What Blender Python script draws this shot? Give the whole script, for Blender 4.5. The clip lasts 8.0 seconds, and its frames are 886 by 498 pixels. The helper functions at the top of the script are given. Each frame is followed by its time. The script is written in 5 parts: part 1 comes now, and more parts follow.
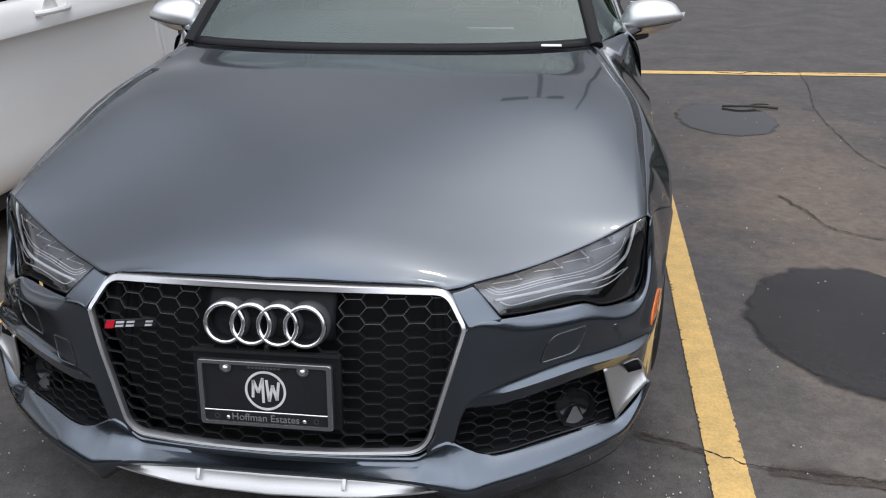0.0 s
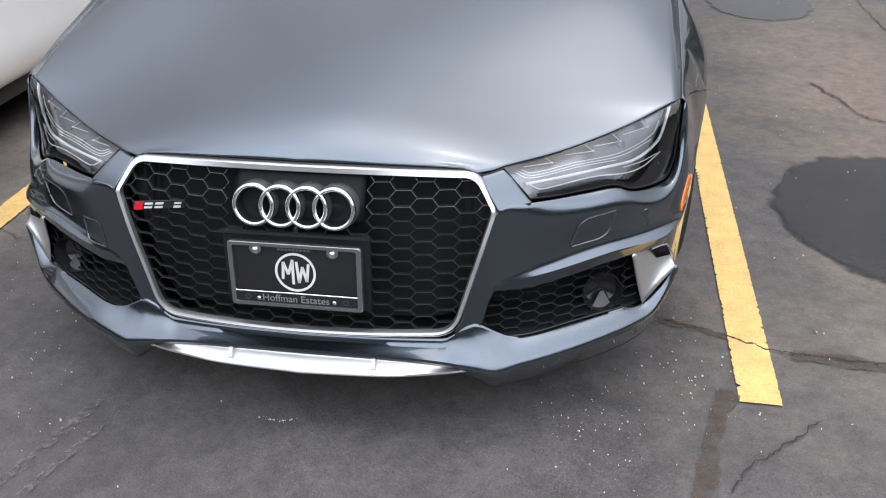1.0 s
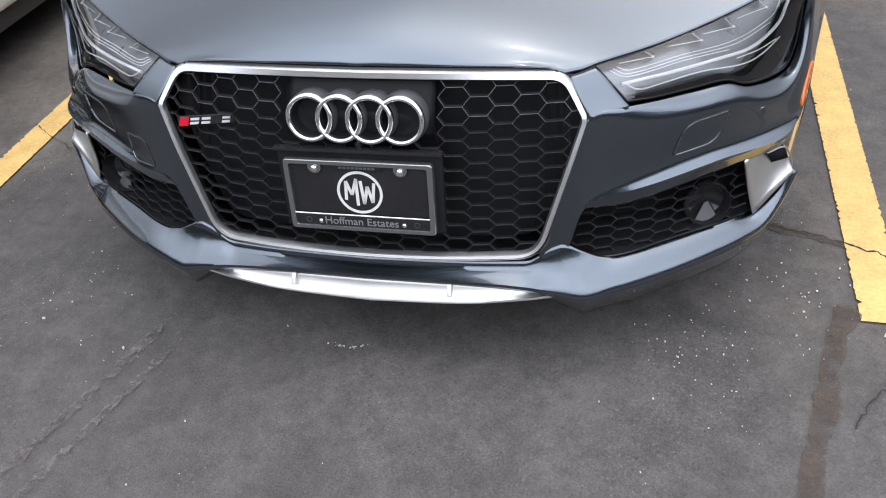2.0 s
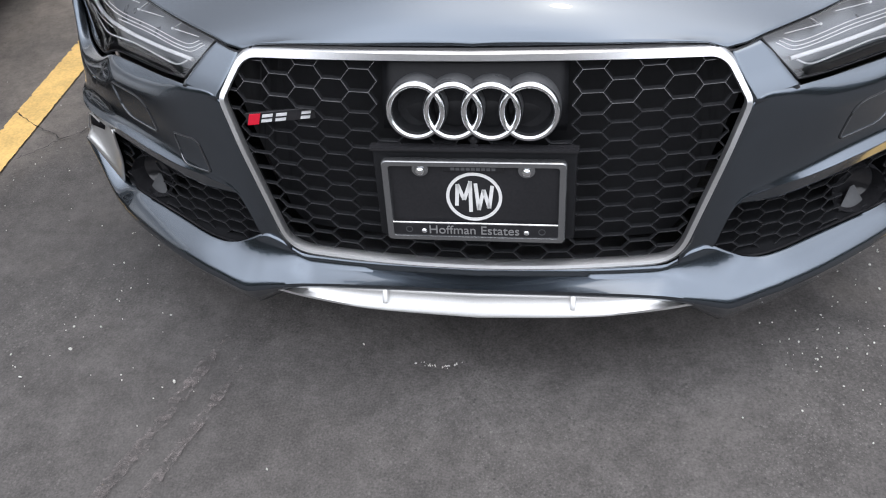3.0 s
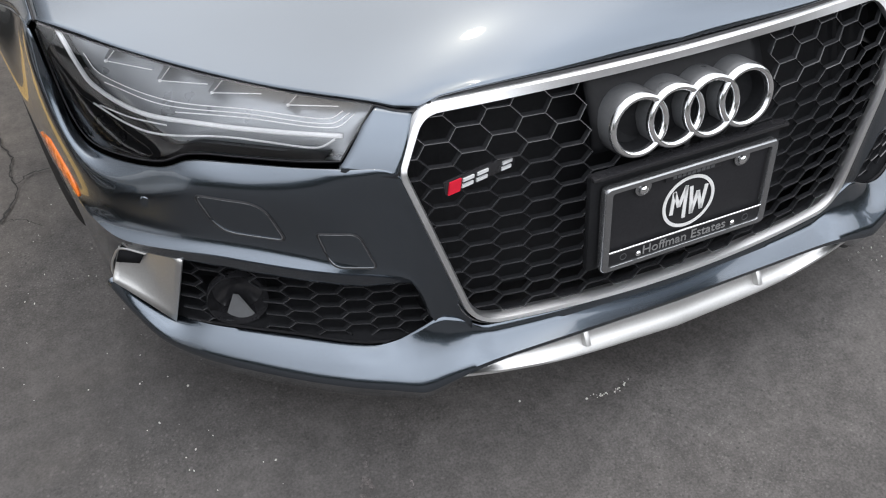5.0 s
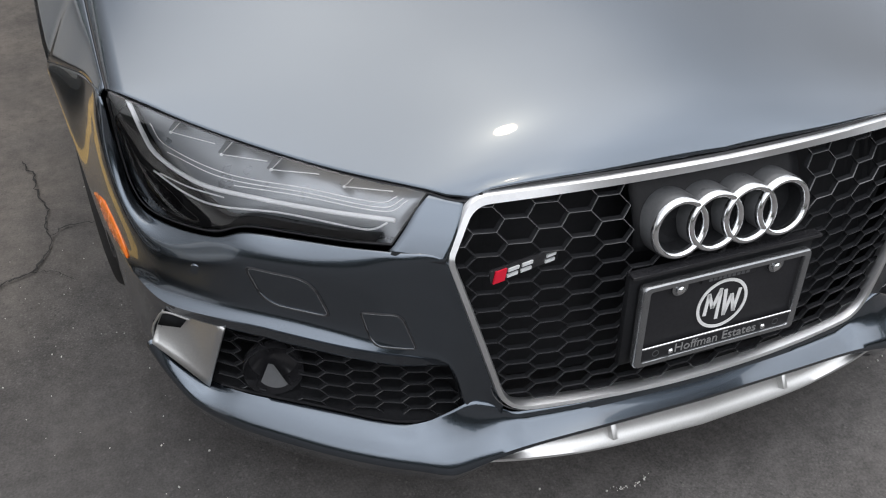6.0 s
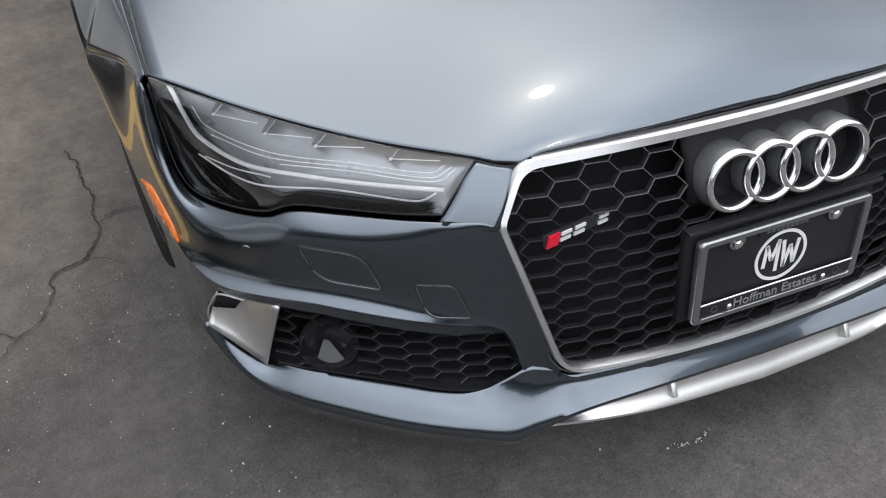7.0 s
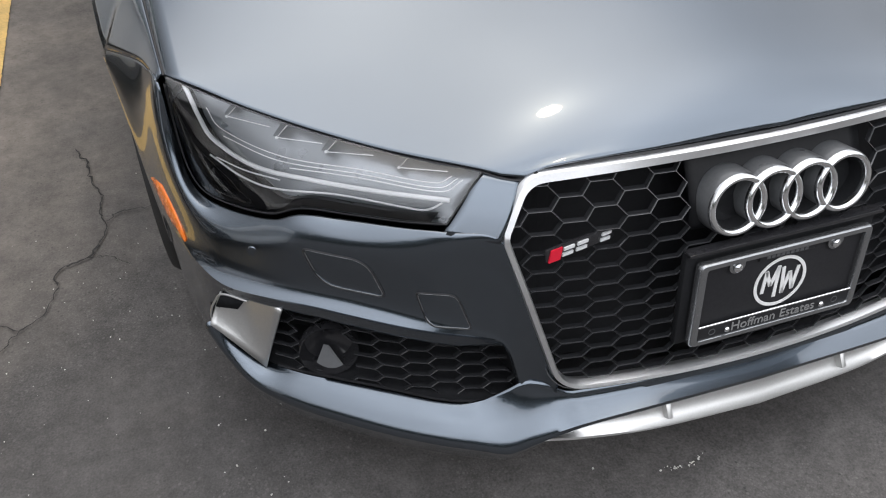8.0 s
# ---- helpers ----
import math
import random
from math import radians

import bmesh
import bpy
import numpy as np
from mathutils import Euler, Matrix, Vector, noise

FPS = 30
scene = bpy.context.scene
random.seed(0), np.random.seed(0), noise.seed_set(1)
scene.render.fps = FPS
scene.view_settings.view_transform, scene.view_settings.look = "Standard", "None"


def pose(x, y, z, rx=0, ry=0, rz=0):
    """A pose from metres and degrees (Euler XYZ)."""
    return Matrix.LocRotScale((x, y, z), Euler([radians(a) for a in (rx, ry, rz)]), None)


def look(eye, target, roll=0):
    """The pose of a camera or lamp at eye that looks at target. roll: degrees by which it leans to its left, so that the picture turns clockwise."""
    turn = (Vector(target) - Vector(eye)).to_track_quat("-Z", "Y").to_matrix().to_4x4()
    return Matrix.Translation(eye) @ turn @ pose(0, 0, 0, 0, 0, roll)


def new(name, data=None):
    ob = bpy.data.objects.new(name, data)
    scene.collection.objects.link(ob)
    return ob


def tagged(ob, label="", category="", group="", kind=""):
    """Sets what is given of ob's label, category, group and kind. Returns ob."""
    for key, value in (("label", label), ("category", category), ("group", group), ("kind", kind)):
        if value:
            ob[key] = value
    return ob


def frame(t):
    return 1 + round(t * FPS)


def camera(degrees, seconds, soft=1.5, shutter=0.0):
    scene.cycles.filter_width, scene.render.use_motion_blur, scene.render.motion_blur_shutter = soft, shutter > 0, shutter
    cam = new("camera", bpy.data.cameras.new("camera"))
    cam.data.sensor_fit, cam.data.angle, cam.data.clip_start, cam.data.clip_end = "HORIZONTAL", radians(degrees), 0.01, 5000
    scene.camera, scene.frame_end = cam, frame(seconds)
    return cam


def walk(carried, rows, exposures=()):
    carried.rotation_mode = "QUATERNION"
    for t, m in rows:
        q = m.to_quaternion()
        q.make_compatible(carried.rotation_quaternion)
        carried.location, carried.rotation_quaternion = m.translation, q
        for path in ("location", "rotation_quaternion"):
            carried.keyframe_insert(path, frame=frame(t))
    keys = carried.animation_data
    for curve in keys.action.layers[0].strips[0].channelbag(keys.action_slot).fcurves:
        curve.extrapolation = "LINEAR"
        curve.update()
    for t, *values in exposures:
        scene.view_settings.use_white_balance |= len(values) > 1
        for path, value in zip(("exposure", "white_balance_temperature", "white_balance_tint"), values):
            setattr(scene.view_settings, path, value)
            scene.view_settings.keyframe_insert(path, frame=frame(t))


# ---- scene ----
cam = camera(56.23, 8.0, soft=1.1)
PATH = [
    (0, pose(0.6146, -1.4899, 1.4454, 66.766, 0.784, 7.645)),
    (0.5, pose(0.5955, -1.4868, 1.4232, 61.276, 0.547, 7.934)),
    (1, pose(0.5800, -1.4882, 1.4202, 59.340, 0.904, 8.690)),
    (1.2, pose(0.5648, -1.4911, 1.4039, 58.327, 1.031, 8.585)),
    (2.3, pose(0.4347, -1.1889, 1.3691, 49.713, 5.341, 12.213)),
    (2.5, pose(0.3492, -1.1638, 1.3589, 49.672, 4.257, 11.348)),
    (3, pose(0.1358, -1.0631, 1.3220, 47.112, 3.983, 6.694)),
    (3.5, pose(-0.1407, -0.9552, 1.2857, 46.932, 4.908, -1.688)),
    (4, pose(-0.3836, -0.7587, 1.2710, 45.561, 5.308, -5.512)),
    (4.2, pose(-0.4868, -0.7419, 1.2494, 44.115, 3.393, -9.160)),
    (5.3, pose(-0.7306, -0.7332, 1.3254, 45.907, 1.029, -24.422)),
    (5.5, pose(-0.7351, -0.7219, 1.3373, 47.183, 0.794, -24.485)),
    (6, pose(-0.7733, -0.7176, 1.3355, 49.773, -1.915, -20.122)),
    (6.5, pose(-0.7878, -0.6949, 1.3032, 48.530, -1.967, -19.408)),
    (7, pose(-0.7889, -0.6945, 1.3351, 47.113, 2.123, -20.437)),
    (7.5, pose(-0.7919, -0.6915, 1.3452, 47.371, 3.200, -20.631)),
    (8, pose(-0.7989, -0.7147, 1.3326, 48.630, 0.222, -18.555)),
]
walk(cam, PATH, [(0.0, 0.03, 6330, 14), (0.5, 0.33, 6330, 14), (1.0, 0.63, 6330, 14), (2.5, 0.62, 6350, 14), (3.5, 0.57, 6400, 13), (5.5, 0.53, 6550, 12), (6.0, 0.25, 6550, 12), (6.5, 0.37, 6550, 12), (8.0, 0.40, 6550, 12)])

# ---- world, sun ----
SUN_ELEV, SUN_AZ = radians(70), radians(20)
world = bpy.data.worlds.new("world")
scene.world = world
world.use_nodes = True
wn, wl = world.node_tree.nodes, world.node_tree.links
sky = wn.new("ShaderNodeTexSky")
sky.sky_type, sky.sun_disc = "NISHITA", False
sky.sun_elevation, sky.sun_rotation = SUN_ELEV, SUN_AZ
sky.air_density, sky.dust_density, sky.ozone_density = 1.0, 1.5, 1.0
grey = wn.new("ShaderNodeHueSaturation")
grey.inputs["Saturation"].default_value = 0.42
wl.new(sky.outputs["Color"], grey.inputs["Color"])
wco = wn.new("ShaderNodeTexCoord")
cloud = wn.new("ShaderNodeTexNoise")
cloud.inputs["Scale"].default_value, cloud.inputs["Detail"].default_value = 2.2, 4.0
wl.new(wco.outputs["Generated"], cloud.inputs["Vector"])
cramp = wn.new("ShaderNodeMapRange")
cramp.inputs["From Min"].default_value, cramp.inputs["From Max"].default_value = 0.3, 0.7
cramp.inputs["To Min"].default_value, cramp.inputs["To Max"].default_value = 0.82, 1.18
wl.new(cloud.outputs["Fac"], cramp.inputs["Value"])
wmul = wn.new("ShaderNodeMix")
wmul.data_type, wmul.blend_type = "RGBA", "MULTIPLY"
wmul.inputs["Factor"].default_value = 1.0
# a closed deck of cloud over the clear sky, thicker towards one side
deck = wn.new("ShaderNodeMix")
deck.data_type = "RGBA"
deck.inputs["Factor"].default_value = 0.85
deck.inputs["B"].default_value = (7.25, 7.5, 7.8, 1)
wl.new(grey.outputs["Color"], deck.inputs["A"])
tilt = wn.new("ShaderNodeVectorMath")
tilt.operation = "DOT_PRODUCT"
tilt.inputs[1].default_value = (0.15, -0.44, 0.88)
wl.new(wco.outputs["Generated"], tilt.inputs[0])
thick = wn.new("ShaderNodeMapRange")
thick.interpolation_type = "SMOOTHSTEP"
thick.inputs["From Min"].default_value, thick.inputs["From Max"].default_value = -0.04, 1.0
thick.inputs["To Min"].default_value, thick.inputs["To Max"].default_value = 0.36, 1.78
wl.new(tilt.outputs["Value"], thick.inputs["Value"])
dim = wn.new("ShaderNodeMix")
dim.data_type, dim.blend_type = "RGBA", "MULTIPLY"
dim.inputs["Factor"].default_value = 1.0
wl.new(deck.outputs["Result"], dim.inputs["A"])
wl.new(thick.outputs["Result"], dim.inputs["B"])
wl.new(dim.outputs["Result"], wmul.inputs["A"])
wl.new(cramp.outputs["Result"], wmul.inputs["B"])
# cloud glowing round the veiled sun
near = wn.new("ShaderNodeVectorMath")
near.operation = "DOT_PRODUCT"
near.inputs[1].default_value = (math.sin(SUN_AZ) * math.cos(SUN_ELEV), math.cos(SUN_AZ) * math.cos(SUN_ELEV), math.sin(SUN_ELEV))
wl.new(wco.outputs["Generated"], near.inputs[0])
glow = wn.new("ShaderNodeMapRange")
glow.interpolation_type = "SMOOTHERSTEP"
glow.inputs["From Min"].default_value, glow.inputs["From Max"].default_value = 0.86, 1.0
glow.inputs["To Min"].default_value, glow.inputs["To Max"].default_value = 0.0, 1.0
wl.new(near.outputs["Value"], glow.inputs["Value"])
veil = wn.new("ShaderNodeMix")
veil.data_type, veil.blend_type = "RGBA", "ADD"
veil.inputs["B"].default_value = (4.2, 3.6, 2.8, 1)
wl.new(glow.outputs["Result"], veil.inputs["Factor"])
wl.new(wmul.outputs["Result"], veil.inputs["A"])
wl.new(veil.outputs["Result"], wn["Background"].inputs["Color"])
wn["Background"].inputs["Strength"].default_value = 0.15

sun = new("sun", bpy.data.lights.new("sun", "SUN"))
sun.data.energy, sun.data.angle, sun.data.color = 0.085, radians(2.8), (1.0, 0.82, 0.58)
SUN_DIR = Vector((math.sin(SUN_AZ) * math.cos(SUN_ELEV), math.cos(SUN_AZ) * math.cos(SUN_ELEV), math.sin(SUN_ELEV)))
sun.matrix_world = look(SUN_DIR * 30, (0, 0, 0))

# ---- materials ----


def material(name, base, rough=0.5, metal=0.0, vary=0.1, grain=8.0, fine=160.0, bump=0.0, coat=0.0, spread=0.08, spec=0.5):
    """Principled material with large and fine variation of colour and gloss, and fine relief."""
    m = bpy.data.materials.new(name)
    m.use_nodes = True
    n, k = m.node_tree.nodes, m.node_tree.links
    b = n["Principled BSDF"]
    b.inputs["Metallic"].default_value = metal
    b.inputs["Coat Weight"].default_value = coat
    b.inputs["Coat Roughness"].default_value = 0.04
    b.inputs["Specular IOR Level"].default_value = spec
    co = n.new("ShaderNodeTexCoord")
    big, small = n.new("ShaderNodeTexNoise"), n.new("ShaderNodeTexNoise")
    big.inputs["Scale"].default_value, big.inputs["Detail"].default_value = grain, 5.0
    small.inputs["Scale"].default_value, small.inputs["Detail"].default_value = fine, 3.0
    for q in (big, small):
        k.new(co.outputs["Object"], q.inputs["Vector"])
    add = n.new("ShaderNodeMath")
    add.operation = "ADD"
    k.new(big.outputs["Fac"], add.inputs[0])
    k.new(small.outputs["Fac"], add.inputs[1])
    val = n.new("ShaderNodeMapRange")
    val.inputs["From Min"].default_value, val.inputs["From Max"].default_value = 0.7, 1.3
    val.inputs["To Min"].default_value, val.inputs["To Max"].default_value = 1 - vary, 1 + vary
    k.new(add.outputs[0], val.inputs["Value"])
    mul = n.new("ShaderNodeMix")
    mul.data_type, mul.blend_type = "RGBA", "MULTIPLY"
    mul.inputs["Factor"].default_value = 1.0
    mul.inputs["A"].default_value = (*base, 1)
    k.new(val.outputs["Result"], mul.inputs["B"])
    k.new(mul.outputs["Result"], b.inputs["Base Color"])
    rr = n.new("ShaderNodeMapRange")
    rr.inputs["From Min"].default_value, rr.inputs["From Max"].default_value = 0.3, 0.7
    rr.inputs["To Min"].default_value, rr.inputs["To Max"].default_value = max(rough - spread, 0.0), rough + spread
    k.new(big.outputs["Fac"], rr.inputs["Value"])
    k.new(rr.outputs["Result"], b.inputs["Roughness"])
    if bump:
        bp = n.new("ShaderNodeBump")
        bp.inputs["Strength"].default_value, bp.inputs["Distance"].default_value = bump, 0.002
        k.new(small.outputs["Fac"], bp.inputs["Height"])
        k.new(bp.outputs["Normal"], b.inputs["Normal"])
    return m


def clear(name, tint, ior=1.45, rough=0.02, sheen=(1, 1, 1)):
    """Thin clear pane: lets light straight through and mirrors by Fresnel."""
    m = bpy.data.materials.new(name)
    m.use_nodes = True
    n, k = m.node_tree.nodes, m.node_tree.links
    n.remove(n["Principled BSDF"])
    tr, gl, fr, mx = n.new("ShaderNodeBsdfTransparent"), n.new("ShaderNodeBsdfGlossy"), n.new("ShaderNodeFresnel"), n.new("ShaderNodeMixShader")
    tr.inputs["Color"].default_value = (*tint, 1)
    gl.inputs["Roughness"].default_value = rough
    gl.inputs["Color"].default_value = (*sheen, 1)
    fr.inputs["IOR"].default_value = ior
    k.new(fr.outputs["Fac"], mx.inputs["Fac"])
    k.new(tr.outputs["BSDF"], mx.inputs[1])
    k.new(gl.outputs["BSDF"], mx.inputs[2])
    k.new(mx.outputs["Shader"], n["Material Output"].inputs["Surface"])
    return m


PAINT = material("grey_metallic_paint", (0.110, 0.133, 0.160), 0.25, 1.0, 0.05, 1.5, 900, 0.0, 1.0, 0.02)
PAINT.node_tree.nodes["Principled BSDF"].inputs["Coat IOR"].default_value = 1.55
WHITE_PAINT = material("white_car_paint", (0.82, 0.81, 0.79), 0.35, 0.0, 0.03, 1.5, 400, 0.0, 0.8, 0.03)
BLACK_GLOSS = material("gloss_black_plastic", (0.020, 0.020, 0.022), 0.14, 0.0, 0.2, 6, 200, 0.0, 0.0, 0.05)
BLACK_MATT = material("black_plastic", (0.030, 0.030, 0.031), 0.55, 0.0, 0.2, 6, 300, 0.2)
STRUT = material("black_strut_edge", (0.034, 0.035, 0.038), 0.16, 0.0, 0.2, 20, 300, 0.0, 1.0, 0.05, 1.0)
PANEL = material("dull_black_panel", (0.016, 0.0165, 0.018), 0.4, 0.0, 0.2, 8, 200, 0.0, 0.0, 0.05, 0.12)
CAVITY = material("gloss_black_backing", (0.009, 0.0093, 0.0105), 0.42, 0.0, 0.2, 8, 160, 0.0, 0.0, 0.05, 0.16)
# near-black with almost no gloss: shade of recesses and cell walls put into colour
VOID = material("cavity_shade", (0.016, 0.0165, 0.018), 0.8, 0.0, 0.2, 8, 160, 0.0, 0.0, 0.05, 0.03)
SATIN = material("satin_aluminium", (0.78, 0.785, 0.79), 0.40, 1.0, 0.04, 3, 250, 0.05, 0.0, 0.04)
SILVER = material("matt_aluminium_trim", (0.62, 0.62, 0.61), 0.36, 0.9, 0.05, 3, 300, 0.05, 0.0, 0.04)
CHROME = material("chrome", (0.90, 0.91, 0.92), 0.21, 1.0, 0.03, 4, 60, 0.0, 0.0, 0.03)
RUBBER = material("tyre_rubber", (0.02, 0.02, 0.02), 0.75, 0.0, 0.25, 10, 300, 0.3)
SEAM = material("seam_shadow_rubber", (0.018, 0.018, 0.020), 0.45, 0.0, 0.2)
RED = material("red_enamel", (0.55, 0.01, 0.03), 0.25, 0.0, 0.08)
AMBER = material("amber_reflector", (0.85, 0.19, 0.02), 0.25, 0.0, 0.12, 60, 500, 0.3, 0.6)
PLATE = material("black_plate", (0.019, 0.019, 0.021), 0.5, 0.0, 0.2, 8, 200, 0.0, 0.0, 0.06, 0.25)
WHITE_PRINT = material("white_print", (0.75, 0.75, 0.74), 0.4, 0.0, 0.06)
GREY_PRINT = material("grey_print", (0.34, 0.34, 0.34), 0.35, 0.4, 0.08)
FRAME = material("dull_chrome_frame", (0.34, 0.35, 0.36), 0.22, 0.9, 0.08, 8, 200, 0.0, 0.0, 0.06)
LAMP_BODY = material("headlight_housing", (0.30, 0.318, 0.34), 0.34, 0.6, 0.05, 25, 300)
LAMP_DARK = material("headlight_bezel", (0.008, 0.008, 0.009), 0.3, 0.0, 0.2, 8, 160, 0.0, 0.0, 0.05, 0.15)
LIGHT_GUIDE = material("clear_light_guide", (0.97, 0.97, 0.98), 0.25, 0.0, 0.04)
# black plastic, its base greyed to hold the sky's sheen on the drums
DRUM = material("satin_black_drum", (0.085, 0.088, 0.092), 0.32, 0.0, 0.15, 20, 200, 0.0, 0.4, 0.05)
BADGE = material("badge_silver", (0.72, 0.73, 0.74), 0.35, 0.3, 0.05)
FACET = material("reflection_facet", (0.06, 0.062, 0.065), 0.35, 0.4, 0.1)
FOLIAGE = material("far_foliage", (0.045, 0.06, 0.03), 0.8, 0.0, 0.4, 0.5, 6, 0.6)
INTERIOR = material("dark_interior_trim", (0.045, 0.049, 0.050), 0.6, 0.0, 0.1, 5, 60)
LENS = clear("headlight_lens", (0.92, 0.925, 0.93), 1.6)
GLASS = clear("tinted_glass", (0.55, 0.62, 0.60), 1.95, 0.02, (0.86, 1.0, 0.97))
YELLOW = material("yellow_road_paint", (0.66, 0.44, 0.155), 0.65, 0.0, 0.2, 14, 120, 0.5, 0.0, 0.1)
CRACK = material("crack_tar", (0.018, 0.017, 0.016), 0.7, 0.0, 0.3, 30, 300, 0.4)
GRIT = material("pale_grit", (0.55, 0.54, 0.50), 0.7, 0.0, 0.3, 90, 300)


def film(name, colour, scale, thin, dense_at):
    """Patchy thin layer on the ground that lets the asphalt show through."""
    m = material(name, colour, 0.7, 0.0, 0.35, 14, 260, 0.6)
    n, k = m.node_tree.nodes, m.node_tree.links
    patch, spread = n.new("ShaderNodeTexNoise"), n.new("ShaderNodeMapRange")
    patch.inputs["Scale"].default_value, patch.inputs["Detail"].default_value, patch.inputs["Roughness"].default_value = scale, 10, 0.7
    spread.inputs["From Min"].default_value, spread.inputs["From Max"].default_value = 0.36, 0.60
    spread.inputs["To Min"].default_value, spread.inputs["To Max"].default_value = thin, dense_at
    through_film, blend, where = n.new("ShaderNodeBsdfTransparent"), n.new("ShaderNodeMixShader"), n.new("ShaderNodeTexCoord")
    k.new(where.outputs["Object"], patch.inputs["Vector"])
    k.new(patch.outputs["Fac"], spread.inputs["Value"])
    k.new(spread.outputs["Result"], blend.inputs["Fac"])
    k.new(through_film.outputs["BSDF"], blend.inputs[1])
    k.new(n["Principled BSDF"].outputs["BSDF"], blend.inputs[2])
    k.new(blend.outputs["Shader"], n["Material Output"].inputs["Surface"])
    return m


STAIN = film("tar_stain", (0.074, 0.055, 0.042), 22.0, 0.10, 0.85)
SCUFF = film("pale_scuff", (0.150, 0.132, 0.128), 46.0, -0.35, 0.65)
BARK = material("stick_bark", (0.045, 0.035, 0.028), 0.8, 0.0, 0.3, 50, 300, 0.5)
POLE = material("pole_metal", (0.07, 0.065, 0.06), 0.5, 0.6, 0.2, 4, 60)


def asphalt():
    m = material("asphalt", (0.076, 0.071, 0.068), 0.72, 0.0, 0.4, 3.0, 230, 0.5, 0.0, 0.12, 0.4)
    n, k = m.node_tree.nodes, m.node_tree.links
    b = n["Principled BSDF"]
    co = n.new("ShaderNodeTexCoord")
    last = b.inputs["Base Color"].links[0].from_socket
    # pale aggregate grains
    vo = n.new("ShaderNodeTexVoronoi")
    vo.inputs["Scale"].default_value = 170
    k.new(co.outputs["Object"], vo.inputs["Vector"])
    gr = n.new("ShaderNodeMapRange")
    gr.inputs["From Min"].default_value, gr.inputs["From Max"].default_value = 0.10, 0.32
    gr.inputs["To Min"].default_value, gr.inputs["To Max"].default_value = 0.5, 0.0
    k.new(vo.outputs["Distance"], gr.inputs["Value"])
    pn = n.new("ShaderNodeTexNoise")
    pn.inputs["Scale"].default_value, pn.inputs["Detail"].default_value = 2.3, 6
    k.new(co.outputs["Object"], pn.inputs["Vector"])
    pm = n.new("ShaderNodeMapRange")
    pm.inputs["From Min"].default_value, pm.inputs["From Max"].default_value = 0.45, 0.7
    k.new(pn.outputs["Fac"], pm.inputs["Value"])
    gm = n.new("ShaderNodeMath")
    gm.operation = "MULTIPLY"
    k.new(gr.outputs["Result"], gm.inputs[0])
    k.new(pm.outputs["Result"], gm.inputs[1])
    m1 = n.new("ShaderNodeMix")
    m1.data_type = "RGBA"
    m1.inputs["B"].default_value = (0.20, 0.195, 0.185, 1)
    k.new(gm.outputs[0], m1.inputs["Factor"])
    k.new(last, m1.inputs["A"])
    last = m1.outputs["Result"]
    # brown silt washed over the bay beside the car, paler worn asphalt on the other side, and a darker grey patch by
    # the front corner there
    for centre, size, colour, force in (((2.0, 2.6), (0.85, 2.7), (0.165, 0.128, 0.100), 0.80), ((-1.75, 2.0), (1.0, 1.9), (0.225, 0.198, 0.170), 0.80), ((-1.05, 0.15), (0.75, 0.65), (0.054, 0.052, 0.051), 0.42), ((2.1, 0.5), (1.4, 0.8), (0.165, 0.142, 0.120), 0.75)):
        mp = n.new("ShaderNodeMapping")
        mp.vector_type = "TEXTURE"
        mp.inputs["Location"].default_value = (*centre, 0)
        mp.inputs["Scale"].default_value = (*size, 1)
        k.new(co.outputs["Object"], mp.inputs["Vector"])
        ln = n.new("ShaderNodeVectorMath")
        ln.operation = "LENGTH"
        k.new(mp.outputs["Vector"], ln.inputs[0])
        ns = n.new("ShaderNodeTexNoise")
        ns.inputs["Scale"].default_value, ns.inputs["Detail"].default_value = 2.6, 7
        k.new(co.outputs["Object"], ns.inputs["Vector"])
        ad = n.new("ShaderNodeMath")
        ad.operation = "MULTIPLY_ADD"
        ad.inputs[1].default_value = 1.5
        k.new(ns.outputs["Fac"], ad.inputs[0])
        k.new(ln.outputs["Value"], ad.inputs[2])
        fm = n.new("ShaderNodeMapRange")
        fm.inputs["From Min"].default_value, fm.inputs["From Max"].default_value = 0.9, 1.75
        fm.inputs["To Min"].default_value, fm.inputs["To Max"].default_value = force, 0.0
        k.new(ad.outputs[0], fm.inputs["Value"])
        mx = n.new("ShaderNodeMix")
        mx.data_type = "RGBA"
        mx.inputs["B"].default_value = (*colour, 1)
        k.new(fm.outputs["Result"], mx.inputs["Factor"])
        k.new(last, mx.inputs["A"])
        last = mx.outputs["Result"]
    # mottling a hand wide, and single pale and dark stones of the aggregate
    mo = n.new("ShaderNodeTexNoise")
    mo.inputs["Scale"].default_value, mo.inputs["Detail"].default_value, mo.inputs["Roughness"].default_value = 14.0, 12, 0.80
    k.new(co.outputs["Object"], mo.inputs["Vector"])
    mr = n.new("ShaderNodeMapRange")
    mr.inputs["From Min"].default_value, mr.inputs["From Max"].default_value = 0.32, 0.68
    mr.inputs["To Min"].default_value, mr.inputs["To Max"].default_value = 0.64, 1.36
    k.new(mo.outputs["Fac"], mr.inputs["Value"])
    mm = n.new("ShaderNodeMix")
    mm.data_type, mm.blend_type = "RGBA", "MULTIPLY"
    mm.inputs["Factor"].default_value = 1.0
    k.new(last, mm.inputs["A"])
    k.new(mr.outputs["Result"], mm.inputs["B"])
    last = mm.outputs["Result"]
    some = n.new("ShaderNodeMapRange")
    some.inputs["From Min"].default_value, some.inputs["From Max"].default_value = 0.38, 0.62
    some.inputs["To Min"].default_value, some.inputs["To Max"].default_value = 0.25, 1.0
